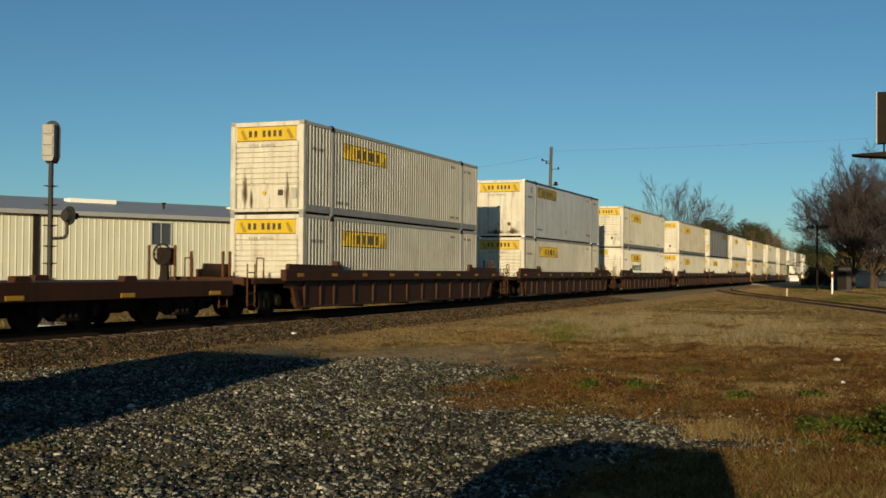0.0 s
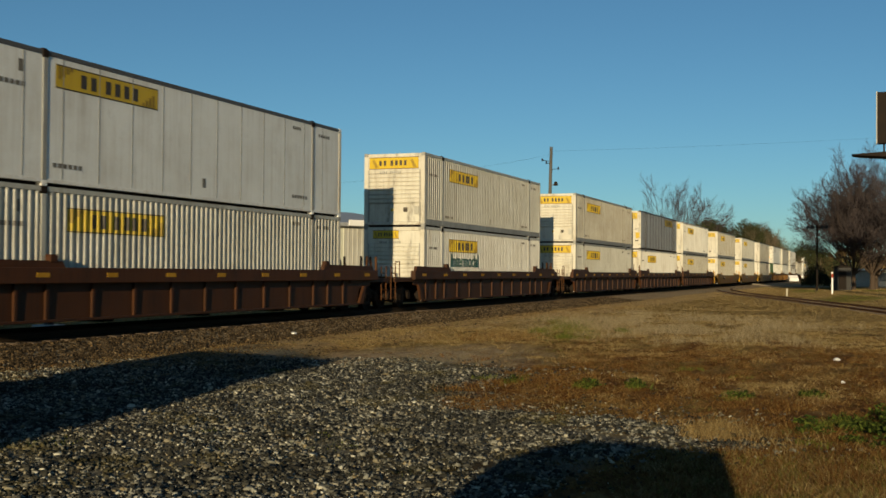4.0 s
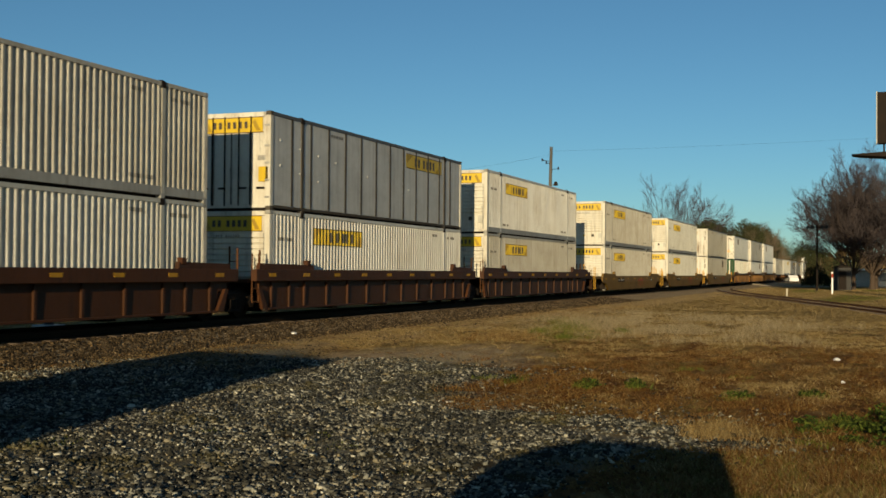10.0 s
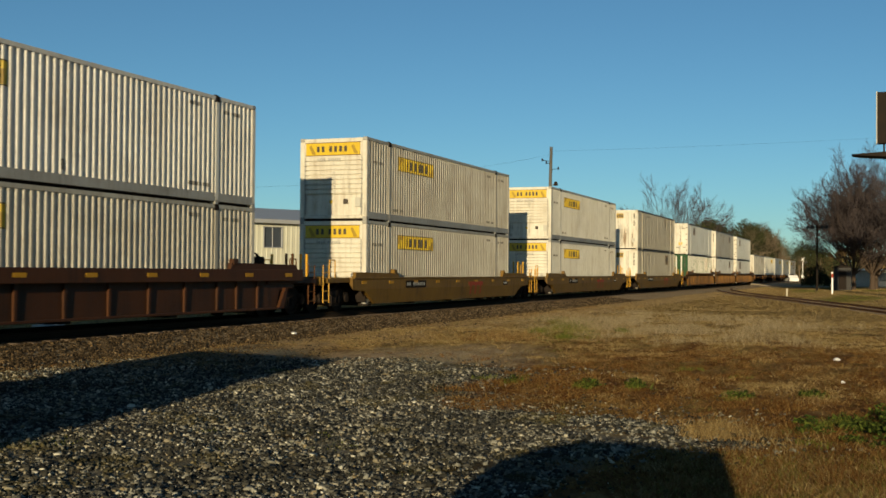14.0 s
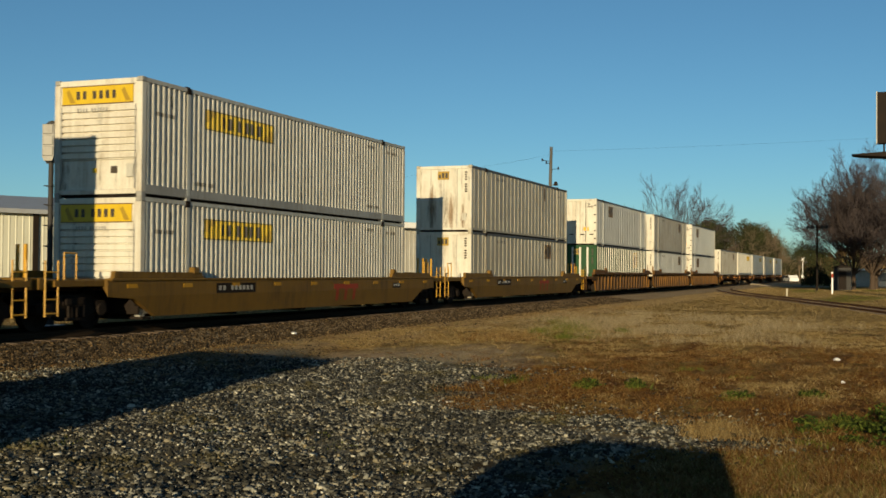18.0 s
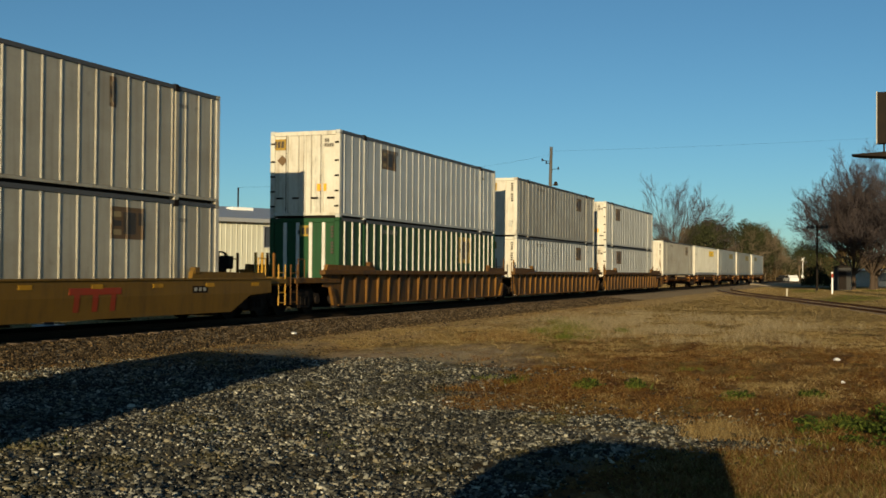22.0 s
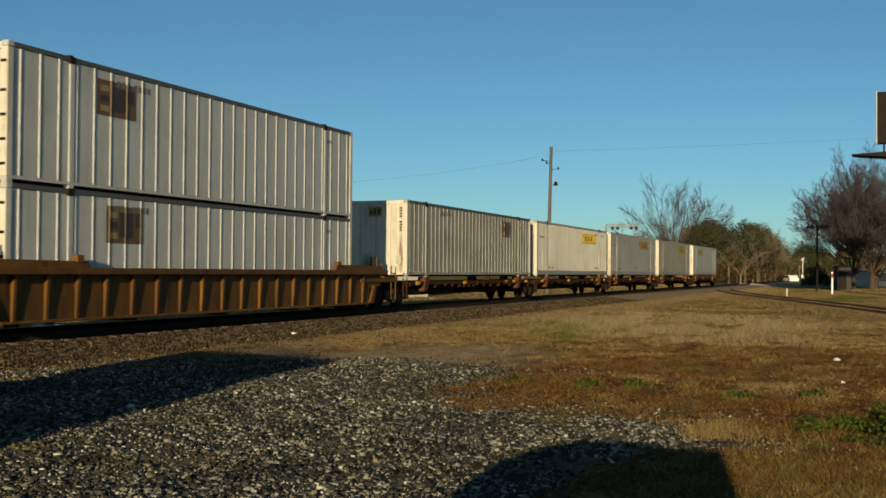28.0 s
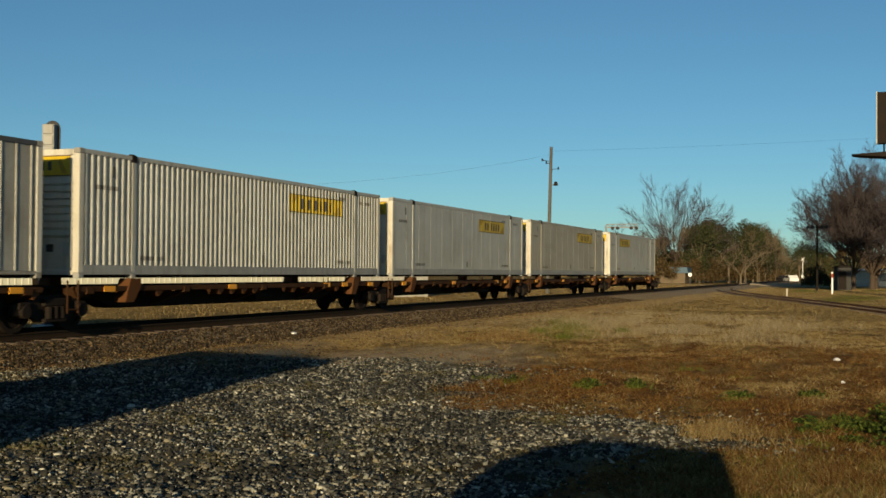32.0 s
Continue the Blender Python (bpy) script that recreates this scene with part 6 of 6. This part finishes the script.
for i in singles:
    ob = part("stone", rs.choice(shapes), None, apron, at=pose(*spots[i], rs.uniform(-25, 25), rs.uniform(-25, 25), rs.uniform(0, 360)) @ Matrix.Diagonal((radii[i] * 1.25,) * 3 + (1,)))

spots, radii = [], []
for i in range(28000):
    x = 12 + 60 * rs.random() ** 1.7
    y = rs.uniform(13.7, 17.0)
    top = 0.03 + (y - 14.9) / 1.35 * 0.135 if y > 14.9 else max(0.0, (y - 13.9) * 0.03)
    top = min(top, 0.165)
    if y < 14.7 and rs.random() > (y - 13.3) / 1.4:
        continue
    r = rs.uniform(0.014, 0.030)
    spots.append((x, y, top + r * 0.25))
    radii.append(r)
for i in range(7000):
    x = 13 + 40 * rs.random() ** 1.5
    y = rs.uniform(10.6, 14.4)
    if noise.noise((x * 0.6, y * 1.2, 66.0)) < 0.02 and rs.random() > 0.25:
        continue
    r = rs.uniform(0.010, 0.024)
    spots.append((x, y, ground_height(x, y) + r * 0.3))
    radii.append(r)
stones("loose_ballast", "loose brown-grey ballast on the track shoulder", "ballast", BALLAST, spots, radii, 4, False)


def grass(name, label, material, spots, seed):
    """Thin upright blades, one object. spots: rows of x, y, height, width, lean."""
    gs = np.random.RandomState(seed)
    a = np.asarray(spots)
    n = len(a)
    z = np.array([ground_height(x, y) for x, y in a[:, :2]]) - 0.006
    turn = gs.uniform(0, 2 * np.pi, n)
    dx, dy = np.cos(turn) * a[:, 3], np.sin(turn) * a[:, 3]
    lx, ly = gs.normal(0, 1, n) * a[:, 2] * a[:, 4], gs.normal(0, 1, n) * a[:, 2] * a[:, 4]
    v = np.stack([np.stack([a[:, 0] - dx, a[:, 1] - dy, z], -1), np.stack([a[:, 0] + dx, a[:, 1] + dy, z], -1), np.stack([a[:, 0] + lx, a[:, 1] + ly, z + a[:, 2]], -1)], 1)
    me = bpy.data.meshes.new(name)
    me.vertices.add(n * 3)
    me.vertices.foreach_set("co", v.reshape(-1))
    me.loops.add(n * 3)
    me.loops.foreach_set("vertex_index", np.arange(n * 3, dtype=np.int32))
    me.polygons.add(n)
    me.polygons.foreach_set("loop_start", np.arange(0, n * 3, 3, dtype=np.int32))
    me.update(calc_edges=True)
    me.materials.append(material)
    return tagged(new(name, me), label, "grass", kind="stuff")


def tuft(rows, x, y, h, n, sp, lean, w):
    for _ in range(n):
        rows.append((rs.gauss(x, sp), rs.gauss(y, sp), h * rs.uniform(0.4, 1.15), w * rs.uniform(0.7, 1.5), lean))


pale, red, green = [], [], []
# the mown field: matted red-brown and straw
for i in range(26000):
    d = 9 + 34 * rs.random() ** 1.15
    a = radians(rs.uniform(-1.5, 36))
    x, y = d * math.cos(a), d * math.sin(a)
    if on_gravel(x, y) > -0.2 or y > 13.4:
        continue
    if noise.noise((x * 0.85, y * 2.2, 52.0)) < -0.22 and d < 30:
        continue
    if ((x - 20.5) / 5.5) ** 2 + ((y - 8.4) / 2.6) ** 2 < 1.0 and rs.random() < 0.7:
        continue
    straw = max(0.0, y - 7.5) * 0.14 + noise.noise((x * 0.16, y * 0.5, 5.0)) + 0.6 * noise.noise((x * 0.9, y * 1.4, 8.0)) + (d - 24) * 0.03 - 0.45 * math.exp(-((d - 19) / 5) ** 2)
    far = 1 + max(0, d - 18) * 0.035
    rows = green if rs.random() < 0.045 else (pale if straw > rs.uniform(-0.35, 0.45) else red)
    tuft(rows, x, y, rs.uniform(0.02, 0.065), 8, 0.11 * far, 1.5, 0.0038 * far)
for i in range(13000):
    d = 10 + 26 * rs.random() ** 1.1
    a = radians(rs.uniform(-1.5, 36))
    x, y = d * math.cos(a), d * math.sin(a)
    if on_gravel(x, y) > -0.4 or y > 13.2:
        continue
    m = noise.noise((x * 0.8, y * 2.0, 41.0))
    if m < 0.0 or (((x - 20.5) / 5.5) ** 2 + ((y - 8.4) / 2.6) ** 2 < 1.0 and rs.random() < 0.7):
        continue
    rows = pale if max(0.0, y - 7.5) * 0.12 + noise.noise((x * 0.25, y * 0.5, 44.0)) + (d - 20) * 0.02 - 0.30 * math.exp(-((d - 19) / 5) ** 2) > rs.uniform(-0.25, 0.3) else red
    tuft(rows, x, y, rs.uniform(0.035, 0.075) + 0.06 * m, 20, 0.05 + 0.10 * rs.random(), 1.1, 0.004 + 0.00008 * d)
# taller pale clumps
tall = []
for i in range(4600):
    x = rs.gauss(37.5, 5.5)
    y = x * 0.17 + rs.gauss(0, 2.6)
    dens = noise.noise((x * 0.22, y * 0.5, 2.0)) * 0.6 + noise.noise((x * 0.7, y * 1.3, 6.0)) * 0.6
    if dens < -0.05 or y > 12.5 or x < 27.5:
        continue
    tuft(tall, x, y, rs.uniform(0.05, 0.20) + 0.36 * max(0, dens), 11, 0.18, 0.6, 0.0045)
for i in range(1500):
    x, y = rs.uniform(8.6, 11.4), rs.uniform(-0.6, 1.9)
    if on_gravel(x, y) < -0.1:
        tuft(rs.choice((pale, pale, red, green)), x, y, rs.uniform(0.02, 0.10), 9, 0.07, 0.8, 0.0024)
for i in range(700):
    x, y = rs.gauss(12.5, 0.6), rs.gauss(1.75, 0.45)
    if on_gravel(x, y) < 0.2:
        tuft(pale, x, y, rs.uniform(0.04, 0.13), 9, 0.06, 0.6, 0.0028)
for i in range(700):
    x, y = rs.uniform(9.0, 13.5), rs.uniform(-1.0, 1.4)
    tuft(rs.choice((pale, red, red, green)), x, y, rs.uniform(0.02, 0.08), 10, 0.07, 0.8, 0.0026)
for i in range(420):
    x = rs.gauss(34.5, 3.5)
    tuft(green, x, x * 0.262 + rs.gauss(0, 0.45), rs.uniform(0.05, 0.16), 9, 0.12, 0.6, 0.006)
for i in range(260):
    x, y = rs.gauss(28.2, 0.9), rs.gauss(9.2, 0.5)
    tuft(rs.choice((red, pale)), x, y, rs.uniform(0.08, 0.32), 6, 0.08, 0.4, 0.005)
# thin cover along the foot of the ballast
for i in range(9000):
    x = 15 + 45 * rs.random() ** 1.4
    y = rs.uniform(10.8, 14.5)
    if noise.noise((x * 0.5, y * 1.5, 61.0)) < -0.1:
        continue
    tuft(red if rs.random() < 0.45 else pale, x, y, rs.uniform(0.015, 0.055), 6, 0.12, 1.3, 0.004 + 0.00010 * x)
# far field to the crossing
for i in range(20000):
    x = 40 + 110 * rs.random() ** 1.3
    y = rs.uniform(-14, 13.8)
    straw = noise.noise((x * 0.05, y * 0.22, 15.0))
    rows = green if straw < -0.28 and x > 60 else pale
    tuft(rows, x, y, rs.uniform(0.03, 0.08), 6, 0.40, 0.8, 0.0035 + 0.00012 * x)
# beyond the track
for i in range(9000):
    x = 18 + 160 * rs.random() ** 1.4
    y = rs.uniform(21.4, 33)
    tuft(pale, x, y, rs.uniform(0.04, 0.12), 3, 0.3, 0.8, 0.009 + 0.00018 * x)
clumps = [(13.4, 0.0, 0.12, 50), (13.6, -0.5, 0.14, 50), (12.95, 0.7, 0.10, 40), (13.6, 0.35, 0.16, 50), (17.2, 0.9, 0.12, 26), (16.9, 5.3, 0.11, 22), (16.6, 4.05, 0.13, 26), (16.9, 3.4, 0.12, 22), (17.6, 6.0, 0.10, 18), (31.2, 9.1, 0.22, 60), (29.0, 7.7, 0.20, 60), (33.0, 7.0, 0.2, 50), (12.2, 0.6, 0.08, 16), (19.5, 2.2, 0.08, 14), (16.2, 1.9, 0.10, 20), (21, 3.2, 0.10, 16), (10.54, 6.64, 0.035, 34), (9.21, 7.67, 0.05, 30), (10.97, 5.67, 0.03, 30), (10.2, 4.9, 0.03, 20), (9.6, 5.9, 0.025, 24), (13.0, 7.6, 0.03, 18), (17.0, 9.65, 0.10, 14)]
for x, y, h, n in clumps:
    s = 0.40 if n > 80 else 0.13
    for _ in range(n):
        tuft(green, rs.gauss(x, s), rs.gauss(y, s * 0.8), h * rs.uniform(0.35, 1.0), 9, 0.035, 0.6, 0.013 if h > 0.2 and x < 14 else 0.006)
for i in range(900):
    d, a = rs.uniform(9, 30), radians(rs.uniform(-1.5, 30))
    x, y = d * math.cos(a), d * math.sin(a)
    if noise.noise((x * 0.5, y * 0.5, 31.0)) > 0.05:
        tuft(green, x, y, rs.uniform(0.015, 0.045), 6, 0.06, 0.8, 0.004)
grass("tall_grass", "taller pale straw standing in the field", PALESTRAW, tall, 4)
grass("dry_grass", "pale dead grass in tufts", STRAW, pale, 1)
grass("short_grass", "short red-brown dead grass", REDSTRAW, red, 2)
grass("green_weeds", "low green weeds among dead grass", GREENBLADE, green, 3)

# low leafy weeds at the field's edge
LEAF_WEED = straw_material("weed_leaves", (0.010, 0.016, 0.003), (0.030, 0.046, 0.007), (0.085, 0.105, 0.018))
for i, (x, y, h, w) in enumerate([(13.2, 0.12, 0.16, 0.4), (13.45, -0.35, 0.34, 0.65), (12.95, 0.6, 0.10, 0.35), (13.9, 0.35, 0.15, 0.4), (12.6, 0.25, 0.09, 0.3), (13.6, 0.75, 0.12, 0.3), (12.2, -0.05, 0.10, 0.3), (17.2, 0.9, 0.12, 0.4), (16.6, 4.05, 0.13, 0.4), (16.9, 3.4, 0.13, 0.35), (16.9, 5.3, 0.12, 0.35), (16.4, 1.8, 0.09, 0.4), (13.9, -0.75, 0.36, 0.8), (14.3, -0.15, 0.22, 0.6), (13.1, -0.75, 0.20, 0.6), (12.85, -0.25, 0.34, 0.7), (12.5, -0.4, 0.36, 0.7), (13.2, 0.2, 0.13, 0.4), (12.9, 0.7, 0.10, 0.3), (12.1, -0.5, 0.30, 0.7), (11.9, -0.9, 0.4, 0.9)]):
    rr = random.Random(300 + i)
    k = Kit()
    for j in range(int(700 * w * w + 40)):
        a, d = rr.uniform(0, 2 * math.pi), w * 0.5 * rr.random() ** 0.6
        p = Vector((d * math.cos(a), d * math.sin(a), h * rr.random() * (1.1 - d / w)))
        u = Vector((rr.gauss(0, 1), rr.gauss(0, 1), rr.gauss(0, 0.7))).normalized() * rr.uniform(0.018, 0.046)
        v = Vector((rr.gauss(0, 1), rr.gauss(0, 1), rr.gauss(0, 0.7))).normalized() * rr.uniform(0.012, 0.022)
        k.add([p - u, p + v, p + u, p - v], [(0, 1, 2), (0, 2, 3)])
    weed = thing("weed_clump", "dark green leafy weed in the dead grass", "weed", "weeds in the field", at=pose(x, y, ground_height(x, y)))
    tagged(part("leaves", k, LEAF_WEED, weed), kind="stuff")

# litter
for x, y, s, lab in ((26.87, 14.6, 0.13, "crumpled white paper on the ballast"), (24.08, 0.78, 0.14, "flattened white paper in the grass"), (19.37, 0.53, 0.075, "scrap of white paper in the grass"), (8.56, 5.51, 0.085, "pale stone lump on the gravel")):
    rr = random.Random(int(x * 10))
    bm = bmesh.new()
    bmesh.ops.create_icosphere(bm, subdivisions=2, radius=1.0)
    for v in bm.verts:
        v.co = Vector((v.co.x * s * 0.75, v.co.y * s * 0.5, max(-0.3, v.co.z) * s * 0.32)) * rr.uniform(0.7, 1.2)
    me = bpy.data.meshes.new("litter")
    bm.to_mesh(me)
    bm.free()
    me.materials.append(WHITEPOST if x > 9 else GRAVEL)
    ob = new("paper_scrap" if x > 9 else "pale_stone", me)
    ob.matrix_basis = pose(x, y, ground_height(x, y) + 0.06 * (1 if y > 14 else 0.35))
    tagged(ob, lab, "litter" if x > 9 else "stone")


def motions():
    """The train rolls along the main line, slowing a little; the wheelsets turn with it."""
    def gone(t):
        return V0 * t + 0.5 * ACC * t * t
    for ob, off, h in train:
        walk(ob, [(t, pose(off - gone(t), YC, ZR + h)) for t in range(0, 33)])
    dt = 1.0 / 15.0
    steps = [i * dt for i in range(int(round(SECONDS / dt)) + 1)]
    for w, du in wheels:
        walk(w, [(t, pose(du, 0, 0.46, 0, -math.degrees(gone(t) / 0.46) % 360.0, 0)) for t in steps])


motions()
